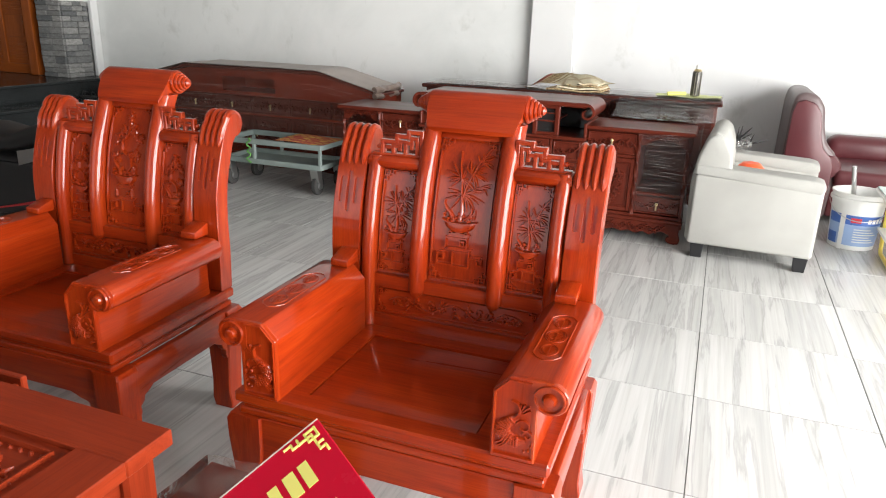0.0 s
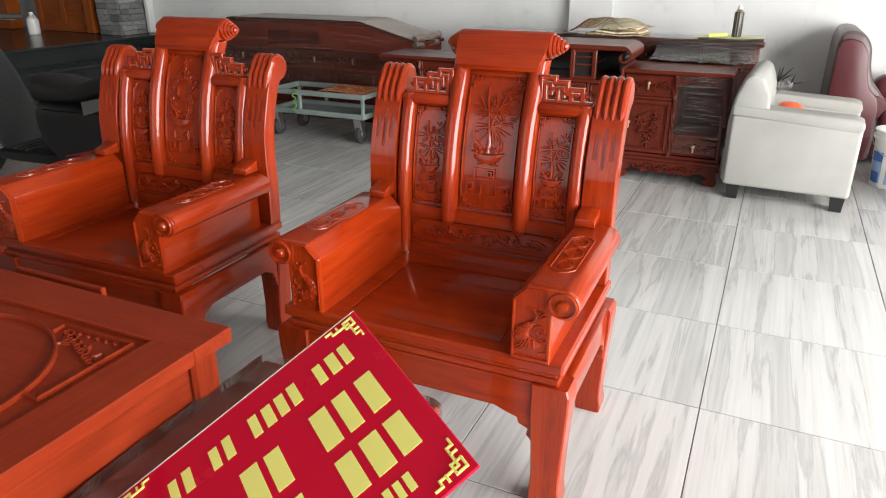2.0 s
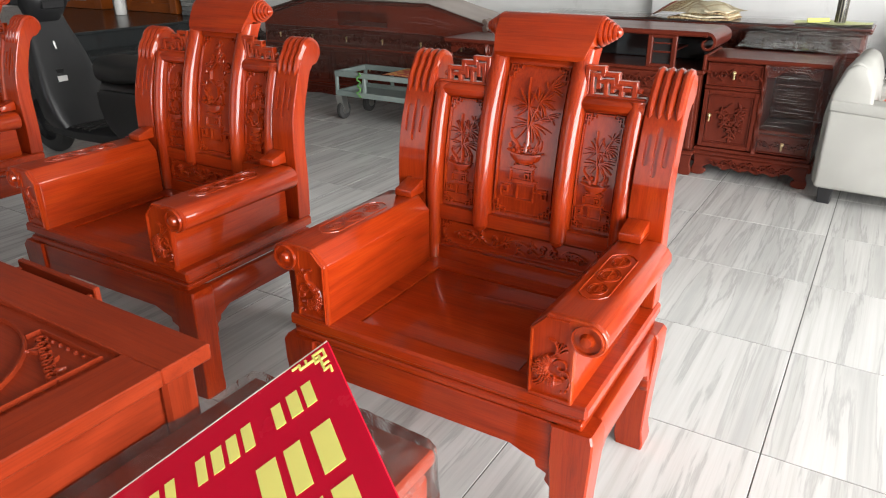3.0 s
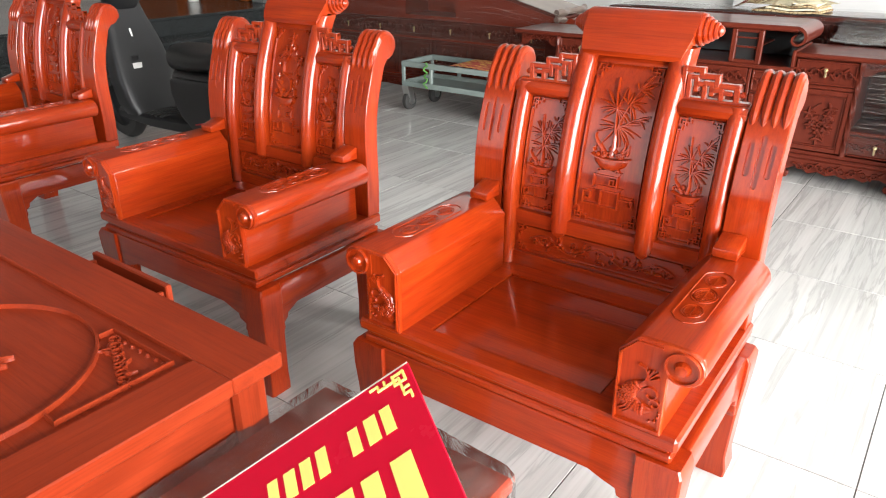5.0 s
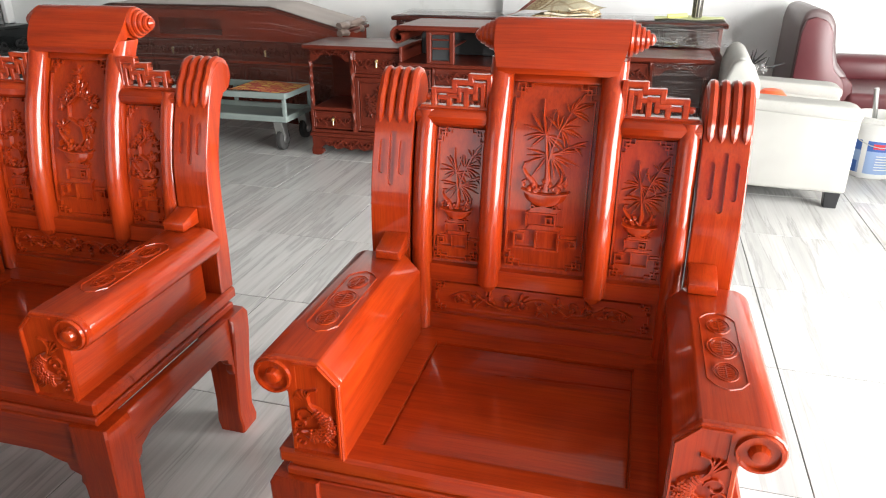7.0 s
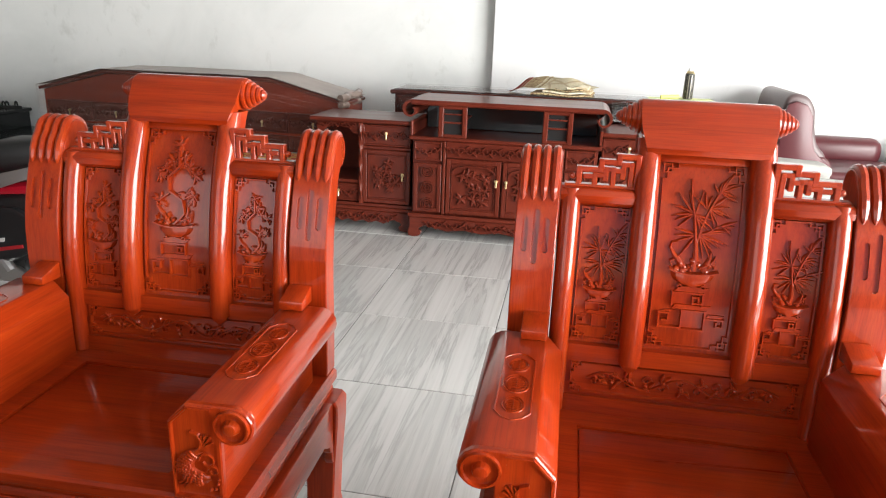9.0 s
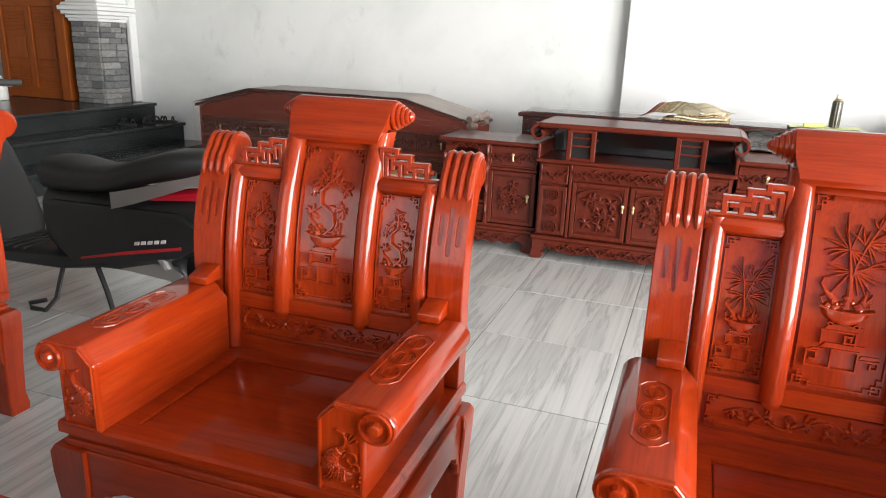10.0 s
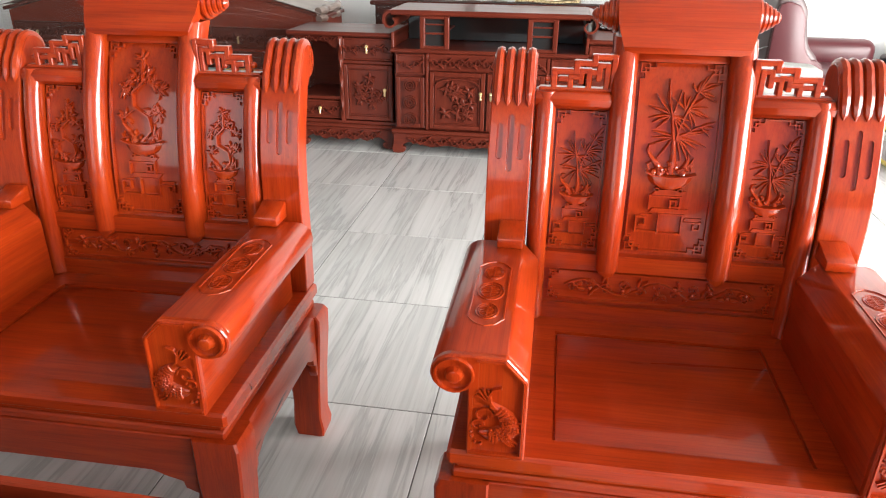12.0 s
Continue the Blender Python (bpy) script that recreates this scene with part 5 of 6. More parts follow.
part("backrest", prism(bk_prof, 1, 0.05, 0.71, 0.02, 3), M_GREY_FAB, ga)
part("back_wing", prism([(-0.312, 0.495), (-0.125, 0.495), (-0.135, 0.62), (-0.175, 0.715), (-0.225, 0.735), (-0.262, 0.71), (-0.298, 0.60)], 1, 0.006, 0.056, 0.018, 3), M_GREY_FAB, ga)
for x in (-0.27, 0.225):
    for y in (0.02, 0.68):
        part("foot", prism([(x, 0.0), (x + 0.055, 0.0), (x + 0.062, 0.086), (x - 0.006, 0.086)], 1, y, y + 0.06, 0.003, 1), M_BLACKP, ga)
ball = part("orange_helmet", lathe([(0.001, 0.14), (0.05, 0.13), (0.085, 0.095), (0.095, 0.05), (0.092, 0.0)], (0.80, 5.66, 0.402), 2, 20), Mat("orange_plastic", (0.75, 0.10, 0.03), 0.45).m)
tagged(ball, "round orange-red plastic object on the grey seat", "toy")
bag = part("plastic_bag", crumple(0.56, 0.80, 5.90, 6.06, 0.535, 0.13, 12, 24, 20), M_FILM_L, None, "", 70)
tagged(bag, "crumpled clear plastic bag on the grey armchair", "bag")
tw = thing("twig_bundle", "black forked dry twigs lying on the grey armchair", "twigs", (0.62, 5.985, 0.552))
for k, (a, l) in enumerate(((30, 0.20), (48, 0.22), (12, 0.24), (70, 0.15))):
    d = (math.cos(radians(a)), math.sin(radians(a)))
    part("twig", tube([(0.02 * k, 0, 0.0), (0.02 * k + 0.05 * d[0], 0.01 * k, 0.03), (0.02 * k + l * 0.7 * d[0], -0.01 * k, 0.04 + l * 0.35 * d[1]), (0.02 * k + l * d[0], 0.0, 0.05 + l * 0.6 * d[1])], 0.008, 6, taper=[1, 1, 0.7, 0.2]), M_BLACKP, tw)
    part("twig", tube([(0.02 * k + l * 0.55 * d[0], 0, 0.04 + l * 0.26 * d[1]), (0.02 * k + l * 0.62 * d[0], 0.0, 0.09 + l * 0.4 * d[1])], 0.006, 5, taper=[1, 0.2]), M_BLACKP, tw)

# ---- maroon sofa ----
so = thing("sofa", "maroon leatherette sofa with a high scrolled end", "sofa", (1.03, 6.50, 0))
end_prof = [(0.0, 0.03), (0.34, 0.03), (0.36, 0.30), (0.36, 0.42), (0.34, 0.49), (0.27, 0.56), (0.24, 0.66), (0.22, 0.80), (0.17, 0.875), (0.09, 0.90), (0.03, 0.88), (0.01, 0.80)]
part("sofa_end", prism(end_prof, 1, 0.02, 0.74, 0.03, 3), M_GREYLEATHER, so)
part("end_facing", prism([(0.07 + (x - 0.07) * 0.9, 0.03 + (z - 0.03) * 0.94) for x, z in end_prof], 1, -0.006, 0.03, 0.015, 2), M_MAROON, so)
part("end_roll", lathe([(0.03, -0.005), (0.075, 0.0), (0.085, 0.02), (0.085, 0.70)], (0.30, 0.005, 0.40), 1, 24), M_MAROON, so)
part("base", cushion(0.34, 2.4, 0.03, 0.74, 0.05, 0.27, 0.02), M_MAROON, so)
part("seat_cushion", cushion(0.35, 2.4, -0.02, 0.60, 0.262, 0.39, 0.04), M_MAROON, so)
part("back_roll", cushion(0.35, 0.92, 0.58, 0.78, 0.34, 0.545, 0.075), M_MAROON, so)
part("back_board", cushion(1.0, 2.4, 0.60, 0.76, 0.36, 0.44, 0.03), M_GREYLEATHER, so)
jk = part("folded_jacket", grid(26, 20, lambda u, v: (2.02 + 0.52 * u, 6.86 + 0.36 * v, 0.392 + 0.005 + max(0.0, math.sin(math.pi * min(1, max(0, u))) ** 0.6 * math.sin(math.pi * v) ** 0.6) * (0.19 - 0.06 * u + 0.05 * noise.noise(Vector((u * 5, v * 5, 3)))))), fabric("navy_cloth", (0.008, 0.010, 0.02), (0.016, 0.02, 0.035)))
tagged(jk, "crumpled dark navy jacket on the maroon sofa", "jacket")

# ---- paint bucket ----
bu = thing("paint_bucket", "white plastic paint bucket with a blue label", "bucket", (1.475, 6.03, 0))
pb = bmesh.new()
lathe([(0.125, 0.0), (0.130, 0.004), (0.150, 0.30), (0.162, 0.302), (0.162, 0.322), (0.154, 0.326), (0.152, 0.345), (0.160, 0.348), (0.160, 0.356), (0.148, 0.356), (0.142, 0.30), (0.122, 0.012), (0.001, 0.012)], n=40, bm=pb, caps=False)
part("bucket_body", pb, M_WHITE, bu)
M_BLUE = Mat("blue_label_print", (0.05, 0.13, 0.42), 0.4).m
M_LBLUE = Mat("pale_blue_label_print", (0.30, 0.42, 0.66), 0.4).m


def wrap(name, a0, a1, z0, z1, mat, parent, out=0.0012):
    R = lambda z: 0.130 + 0.020 * z / 0.30 + out
    return part(name, grid(14, 2, lambda u, v: (R(z0 + (z1 - z0) * v) * math.cos(radians(a0 + (a1 - a0) * u)), R(z0 + (z1 - z0) * v) * math.sin(radians(a0 + (a1 - a0) * u)), z0 + (z1 - z0) * v)), mat, parent)


wrap("label", 190, 350, 0.03, 0.225, M_LBLUE, bu)
wrap("label_band", 190, 350, 0.165, 0.225, M_BLUE, bu, 0.002)
wrap("label_corner", 190, 222, 0.03, 0.10, M_BLUE, bu, 0.002)
wrap("logo_patch", 252, 275, 0.18, 0.21, Mat("red_logo_print", (0.6, 0.04, 0.05), 0.4).m, bu, 0.003)
for k in range(5):
    wrap("letter_bar", 290 + 11 * k, 298 + 11 * k, 0.18, 0.207, M_WHITE, bu, 0.003)
for k in range(6):
    wrap("text_line", 262, 320 - 9 * (k % 3), 0.055 + 0.016 * k, 0.061 + 0.016 * k, M_WHITE, bu, 0.003)
wrap("drip", 228, 240, 0.0, 0.30, M_WHITE, bu, 0.004)
part("bail", tube([(0.165 * math.cos(radians(a)), 0.165 * math.sin(radians(a)), 0.295 - 0.10 * math.sin(radians((a - 180)))) for a in range(180, 361, 12)], 0.003, 6), M_STEEL, bu)
part("paint", lathe([(0.001, 0.27), (0.14, 0.268)], n=30, caps=False), M_WHITE, bu)
stk = tube([(1.49, 6.06, 0.02), (1.405, 6.0, 0.51)], 0.014, 12)
tagged(part("stirring_pipe", stk, M_STEEL), "bare metal pipe leaning in the paint bucket", "pipe")

# ---- glass coffee table ----
gt = thing("coffee_table", "coffee table with a mint glass top on bent yellow steel legs", "coffee table", (1.525, 5.385, 0), -1)
gt.matrix_basis = gt.matrix_basis @ Matrix.Diagonal((1.0, 1.13, 1.0, 1.0))
part("top_frame", box(0.0, 1.1, 0.0, 0.50, 0.385, 0.405, 0.004), M_WHITE, gt)
k = Mat("mint_glass", (0.42, 0.58, 0.53), 0.06, 0, 0.6)
part("glass_top", box(0.006, 1.094, 0.006, 0.494, 0.406, 0.414, 0.002), k.m, gt)
part("shelf", box(0.04, 1.06, 0.06, 0.44, 0.155, 0.175, 0.004), M_WHITE, gt)
for x in (0.075, 1.0):
    part("leg", tube([(x, 0.045, 0.385), (x + 0.012, 0.04, 0.10), (x + 0.014, 0.045, 0.03), (x + 0.012, 0.075, 0.012), (x + 0.012, 0.425, 0.012), (x + 0.014, 0.455, 0.03), (x + 0.012, 0.46, 0.10), (x, 0.455, 0.385)], 0.012, 8), M_YELLOW, gt)
M_PAPER = Mat("newsprint", (0.10, 0.09, 0.09), 0.7).m
M_PY = Mat("yellow_print", (0.66, 0.58, 0.10), 0.6).m
M_PP = Mat("lilac_print", (0.45, 0.42, 0.58), 0.6).m
mg = thing("magazine", "dark printed magazine with yellow blocks on the lower shelf", "magazine", (1.65, 5.45, 0.176))
part("pages", box(0.0, 0.62, 0.02, 0.34, 0.0, 0.012, 0.002), M_PAPER, mg)
for k in range(4):
    part("print_block", box(0.02 + 0.15 * k, 0.13 + 0.15 * k, 0.05, 0.30, 0.0125, 0.0135, 0.0002), M_PY if k else M_PP, mg)
    for j in range(4):
        part("print_line", box(0.03 + 0.15 * k, 0.12 + 0.15 * k, 0.07 + 0.055 * j, 0.095 + 0.055 * j, 0.0137, 0.0143, 0.0002), M_PAPER, mg)
dv = thing("tool", "metal and black hand tool lying on the glass top", "tool", (1.85, 5.65, 0.414), 12)
part("blade", prism([(-0.16, 0.0), (-0.05, -0.02), (0.06, -0.018), (0.06, 0.02), (-0.06, 0.022)], 2, 0.0, 0.012, 0.003, 1), M_STEEL, dv)
part("grip", lathe([(0.02, 0.05), (0.034, 0.08), (0.036, 0.16), (0.03, 0.24), (0.012, 0.26)], (0, 0, 0.036), 0, 14), M_RUBBER, dv)
part("knob", lathe([(0.012, 0.0), (0.014, 0.012), (0.006, 0.02)], (-0.02, 0.0, 0.012), 2, 12), M_BLACKP, dv)

# ---- trolley ----
M_TROL = leather("chipped_grey_green_paint", (0.16, 0.20, 0.19), (0.24, 0.28, 0.26), (0.45, 0.65))
tr = thing("trolley", "flat grey-green steel trolley on four casters", "trolley", (-2.55, 5.52, 0), 0)
for z in (0.345, 0.195):
    for y in (0.0, 0.37):
        part("rail", box(-0.42, 0.45, y, y + 0.025, z, z + 0.04, 0.003), M_TROL, tr)
    for x in (-0.42, 0.425):
        part("cross_rail", box(x, x + 0.025, 0.025, 0.37, z, z + 0.04, 0.003), M_TROL, tr)
for x in (-0.42, -0.15, 0.425):
    for y in (0.0, 0.37):
        part("upright", box(x + 0.001, x + 0.024, y + 0.001, y + 0.024, 0.235, 0.345, 0.002), M_TROL, tr)
part("deck", box(-0.395, 0.425, 0.025, 0.37, 0.195, 0.205, 0.002), M_TROL, tr)
for x in (-0.39, 0.385):
    for y in (0.03, 0.365):
        part("fork", prism([(y - 0.035, 0.195), (y + 0.035, 0.195), (y + 0.052, 0.085), (y + 0.025, 0.065), (y - 0.01, 0.11)], 0, x - 0.032, x + 0.032, 0.003, 1), M_STEEL, tr)
        w = part("caster", lathe([(0.02, -0.022), (0.058, -0.022), (0.070, -0.016), (0.073, 0.0), (0.070, 0.016), (0.058, 0.022), (0.02, 0.022)], (x, y + 0.025, 0.073), 0, 24), M_RUBBER, tr)
        part("hub", lathe([(0.012, -0.034), (0.026, -0.034), (0.03, -0.022), (0.03, 0.022), (0.026, 0.034), (0.012, 0.034)], (x, y + 0.025, 0.073), 0, 14), M_STEEL, w)
k = Mat("striped_red_yellow_mat", (0.5, 0.1, 0.05), 0.85)
bk = k.n.new("ShaderNodeTexBrick")
bk.inputs["Scale"].default_value, bk.inputs["Mortar Size"].default_value = 7.0, 0.035
for nm, c in (("Color1", (0.62, 0.40, 0.08)), ("Color2", (0.40, 0.035, 0.03)), ("Mortar", (0.33, 0.02, 0.025))):
    bk.inputs[nm].default_value = (*c, 1)
k.l.new(k.coords(), bk.inputs["Vector"])
k.color(bk.outputs[0])
tm = part("striped_mat", grid(14, 8, lambda u, v: (-2.50 + 0.42 * u, 5.51 + 0.34 * v + 0.03 * u, 0.391 + 0.006 * math.sin(u * 6) + 0.02 * max(0, 0.2 - u))), k.m)
tagged(tm, "red and yellow striped mat on the trolley", "mat")
cord = part("green_cord", tube([(-2.72 + 0.02 * math.sin(k * 1.9), 5.505 + 0.006 * math.cos(k), 0.39 - 0.017 * k) for k in range(12)], 0.007, 6), Mat("green_cord", (0.10, 0.28, 0.06), 0.7).m)
tagged(cord, "green cord tied round the trolley's rail", "cord")

# ---- third armchair ----
third = copy_thing(chair_a, pose(-2.86, 2.35, 0, 0, 0, 1.0))

# ---- electric scooter ----
sc = thing("scooter", "dark grey electric scooter with a black seat on its side stand", "scooter", (-3.115, 3.80, 0))
sc.matrix_basis = sc.matrix_basis @ Matrix.Diagonal((1.14, 1.0, 1.0, 1.0))


def loft(sections, axis=0, n=20, power=2.6, bm=None):
    """Rounded sections (position, centre a, centre b, half a, half b) along an axis."""
    bm = bm or bmesh.new()
    rows = []
    for w, ca, cb, ha, hb in sections:
        row = []
        for k in range(n):
            a = 6.2832 * k / n
            c, s = math.cos(a), math.sin(a)
            p = [ca + ha * math.copysign(abs(c) ** (2 / power), c), cb + hb * math.copysign(abs(s) ** (2 / power), s)]
            p.insert(axis, w)
            row.append(bm.verts.new(p))
        rows.append(row)
    for g, h in zip(rows, rows[1:]):
        for k in range(n):
            bm.faces.new((g[k], g[(k + 1) % n], h[(k + 1) % n], h[k]))
    bm.faces.new(rows[0][::-1]), bm.faces.new(rows[-1])
    bmesh.ops.recalc_face_normals(bm, faces=bm.faces)
    return bm


for x in (-0.78, 0.64):
    wh = part("wheel", lathe([(0.14, -0.045), (0.17, -0.05), (0.20, -0.045), (0.222, -0.02), (0.226, 0.0), (0.222, 0.02), (0.20, 0.045), (0.17, 0.05), (0.14, 0.045)], (x, 0, 0.226), 1, 36, caps=False), M_RUBBER, sc)
    part("rim", lathe([(0.02, -0.03), (0.06, -0.03), (0.08, -0.012), (0.13, -0.012), (0.145, -0.035), (0.145, 0.035), (0.13, 0.012), (0.08, 0.012), (0.06, 0.03), (0.02, 0.03)], (x, 0, 0.226), 1, 30), M_BLACKP, wh)
    for q in (wh, wh.children[0]):
        for v in q.data.vertices:
            v.co.x = x + (v.co.x - x) / 1.14
# body under the seat, drawn as sections along x: (x, y, z, half y, half z)
part("body", loft([(-0.13, 0, 0.44, 0.09, 0.10), (-0.09, 0, 0.42, 0.125, 0.165), (0.05, 0, 0.385, 0.145, 0.205), (0.25, 0, 0.39, 0.150, 0.20), (0.50, 0, 0.435, 0.145, 0.17), (0.68, 0, 0.50, 0.135, 0.135), (0.80, 0, 0.58, 0.10, 0.09), (0.88, 0, 0.63, 0.04, 0.025)]), M_SCOOT, sc)
sp = part("side_panel", loft([(-0.145, -0.02, 0.0, 0.001, 0.001)][:0] + [(x, -0.145, z, 0.016, h) for x, z, h in ((-0.05, 0.46, 0.05), (0.0, 0.41, 0.115), (0.09, 0.375, 0.15), (0.18, 0.385, 0.142), (0.36, 0.405, 0.125), (0.60, 0.435, 0.10), (0.68, 0.435, 0.05))], 0, 16, 7), M_SCOOT, sc)
part("stripe", prism([(0.12, 0.262), (0.36, 0.318), (0.62, 0.378), (0.62, 0.392), (0.36, 0.334), (0.12, 0.270)], 1, -0.1635, -0.160, 0.0005, 1), Mat("red_stripe", (0.45, 0.015, 0.02), 0.4).m, sp)
for k in range(5):
    x = 0.40 + 0.032 * k
    part("badge_bar", prism([(x, 0.368 + 0.2 * (x - 0.40)), (x + 0.022, 0.372 + 0.2 * (x - 0.40)), (x + 0.026, 0.388 + 0.2 * (x - 0.40)), (x + 0.004, 0.384 + 0.2 * (x - 0.40))], 1, -0.1655, -0.161, 0.0005, 1), M_WHITE, sp)
seat_s = [(-0.12, 0, 0.615, 0.08, 0.045), (-0.09, 0, 0.622, 0.13, 0.078), (0.0, 0, 0.622, 0.15, 0.078), (0.12, 0, 0.615, 0.15, 0.062), (0.26, 0, 0.632, 0.155, 0.06), (0.38, 0, 0.675, 0.14, 0.062), (0.52, 0, 0.715, 0.13, 0.066), (0.66, 0, 0.74, 0.11, 0.052), (0.74, 0, 0.752, 0.06, 0.026)]
st = part("seat", loft(seat_s, 0, 24, 2.8), M_BLACKSEAT, sc)
part("stitching", tube([(x, y - hy * 0.86, z + hz * 0.62) for x, y, z, hy, hz in seat_s[1:-1]], 0.0022, 5), Mat("grey_thread", (0.12, 0.12, 0.12), 0.8).m, st)
for s in (-1, 1):
    rail = grid(14, 2, lambda u, v, s=s: (0.30 + 0.52 * u, s * (0.160 - 0.02 * u - 0.035 * max(0, u - 0.6)), 0.555 + 0.175 * u ** 1.1 + 0.050 * (v - 0.5) * (1.5 - 0.9 * u)))
    bmesh.ops.solidify(rail, geom=list(rail.faces), thickness=0.014)
    part("grab_rail", rail, Mat("silver_paint", (0.50, 0.50, 0.48), 0.35, 0.5).m, sc, "silver painted grab rail")
k = Mat("red_tail_lens", (0.38, 0.008, 0.02), 0.12, 0, 0.5)
part("tail_lamp", loft([(0.38, 0, 0.578, 0.148, 0.004), (0.48, 0, 0.585, 0.150, 0.022), (0.70, 0, 0.612, 0.125, 0.035), (0.86, 0, 0.645, 0.075, 0.03), (0.90, 0, 0.65, 0.04, 0.012)], 0, 20, 3), k.m, sc, "red tail lamp lens")
part("mudguard", prism([(0.50, 0.47), (0.86, 0.56), (0.92, 0.44), (0.96, 0.34), (0.94, 0.33), (0.84, 0.46), (0.70, 0.47)], 1, -0.06, 0.06, 0.004, 1), M_BLACKP, sc)
# floorboard and leg shield
part("floorboard", loft([(-0.66, 0, 0.235, 0.12, 0.02), (-0.60, 0, 0.225, 0.165, 0.035), (-0.30, 0, 0.215, 0.175, 0.04), (0.0, 0, 0.225, 0.165, 0.045), (0.20, 0, 0.25, 0.12, 0.04)], 0, 20, 4), M_SCOOT, sc)
for k in range(5):
    part("tread_rib", box(-0.42 + 0.05 * k, -0.40 + 0.05 * k, -0.15, 0.15, 0.25, 0.262, 0.003), M_RUBBER, sc)
part("leg_shield", loft([(0.235, -0.46, 0, 0.08, 0.17), (0.30, -0.48, 0, 0.08, 0.20), (0.45, -0.525, 0, 0.07, 0.205), (0.66, -0.585, 0, 0.06, 0.175), (0.84, -0.645, 0, 0.05, 0.135), (0.90, -0.65, 0, 0.045, 0.12)], 2, 24, 6), M_SCOOT, sc)
part("front_fender", loft([(-0.98, 0, 0.36, 0.04, 0.02), (-0.92, 0, 0.42, 0.07, 0.045), (-0.78, 0, 0.46, 0.08, 0.05), (-0.64, 0, 0.42, 0.07, 0.05)], 0, 16), M_SCOOT, sc)
part("shield_sticker", box(-0.484, -0.476, -0.09, -0.03, 0.50, 0.545, 0.0005), M_WHITE, sc, "white sticker on the leg shield")
part("shield_label", box(-0.502, -0.492, -0.08, -0.035, 0.56, 0.585, 0.0005), M_BLACKP, sc)
part("lock", lathe([(0.022, 0.0), (0.022, 0.008), (0.01, 0.012)], (-0.59, -0.10, 0.80), 0, 16), M_STEEL, sc)
part("bag_hook", tube([(-0.59, -0.02, 0.74), (-0.555, -0.02, 0.74), (-0.545, -0.02, 0.70), (-0.56, -0.02, 0.68)], 0.008, 8), M_STEEL, sc)
# handlebar cover, dash, grips, mirror stubs
hd = part("handlebar_cover", loft([(0.86, -0.635, 0, 0.05, 0.085), (0.90, -0.625, 0, 0.075, 0.105), (0.97, -0.61, 0, 0.095, 0.135), (1.05, -0.605, 0, 0.095, 0.14), (1.11, -0.615, 0, 0.08, 0.115), (1.16, -0.63, 0, 0.055, 0.075), (1.185, -0.64, 0, 0.03, 0.04)], 2, 24, 3.2), M_SCOOT, sc)
part("display", prism([(-0.502, 1.03), (-0.530, 1.11), (-0.56, 1.105), (-0.53, 1.025)], 1, -0.055, 0.055, 0.002, 1), Mat("grey_lcd", (0.10, 0.115, 0.10), 0.2).m, hd, "grey display screen")
part("dash_trim", prism([(-0.512, 0.94), (-0.508, 0.985), (-0.53, 0.985), (-0.535, 0.935)], 1, -0.07, 0.07, 0.003, 1), M_BLACKP, hd)
for s in (-1, 1):
    part("grip", tube([(-0.66, s * 0.13, 0.985), (-0.64, s * 0.22, 0.99), (-0.61, s * 0.33, 0.985)], 0.018, 12), M_RUBBER, hd)
    part("brake_lever", tube([(-0.69, s * 0.15, 0.98), (-0.70, s * 0.24, 0.975), (-0.665, s * 0.33, 0.965)], 0.007, 8), M_STEEL, hd)
    part("switch_pod", loft([(s * 0.14, -0.655, 0.985, 0.03, 0.028), (s * 0.19, -0.645, 0.99, 0.03, 0.028)], 1, 12, 4), M_BLACKP, hd)
part("mirror_stub", lathe([(0.02, 0.0), (0.018, 0.03), (0.012, 0.045)], (-0.62, 0.06, 1.165), 2, 12), M_BLACKP, hd)
part("side_stand", tube([(-0.02, -0.12, 0.20), (0.0, -0.20, 0.06), (-0.02, -0.245, 0.012), (-0.09, -0.25, 0.012), (-0.11, -0.24, 0.03), (-0.04, -0.22, 0.05)], 0.011, 8), M_BLACKP, sc)
part("centre_stand", tube([(0.14, -0.10, 0.22), (0.20, -0.12, 0.10), (0.23, -0.13, 0.014), (0.27, -0.13, 0.014)], 0.012, 8), M_BLACKP, sc)
part("swing_arm", prism([(0.10, 0.22), (0.52, 0.19), (0.56, 0.226), (0.52, 0.26), (0.20, 0.28)], 1, -0.085, -0.06, 0.004, 1), M_STEEL, sc)
part("shock", tube([(0.40, -0.09, 0.42), (0.50, -0.09, 0.25)], 0.022, 10), M_STEEL, sc)

# ---- carved tea table ----
tt = thing("tea_table", "reddish brown wooden tea table with a carved round top panel", "tea table", (-1.115, 1.555, 0))
X, Y, Z = 0.80, 0.425, 0.57
for name, b, g in (("top_frame", (-X, X, Y - 0.115, Y, Z - 0.035, Z), 0), ("top_frame", (-X, X, -Y, -Y + 0.115, Z - 0.035, Z), 0), ("top_frame", (-X, -X + 0.115, -Y + 0.115, Y - 0.115, Z - 0.035, Z), 1), ("top_frame", (X - 0.115, X, -Y + 0.115, Y - 0.115, Z - 0.035, Z), 1)):
    part(name, box(*b, 0.003), TAB[g], tt)
tp = part("top_panel", box(-X + 0.113, X - 0.113, -Y + 0.113, Y - 0.113, Z - 0.03, Z - 0.012, 0.002), TAB[0], tt)
rel = bmesh.new()
T = lambda u, v, h: (u, v, Z - 0.012 + h)
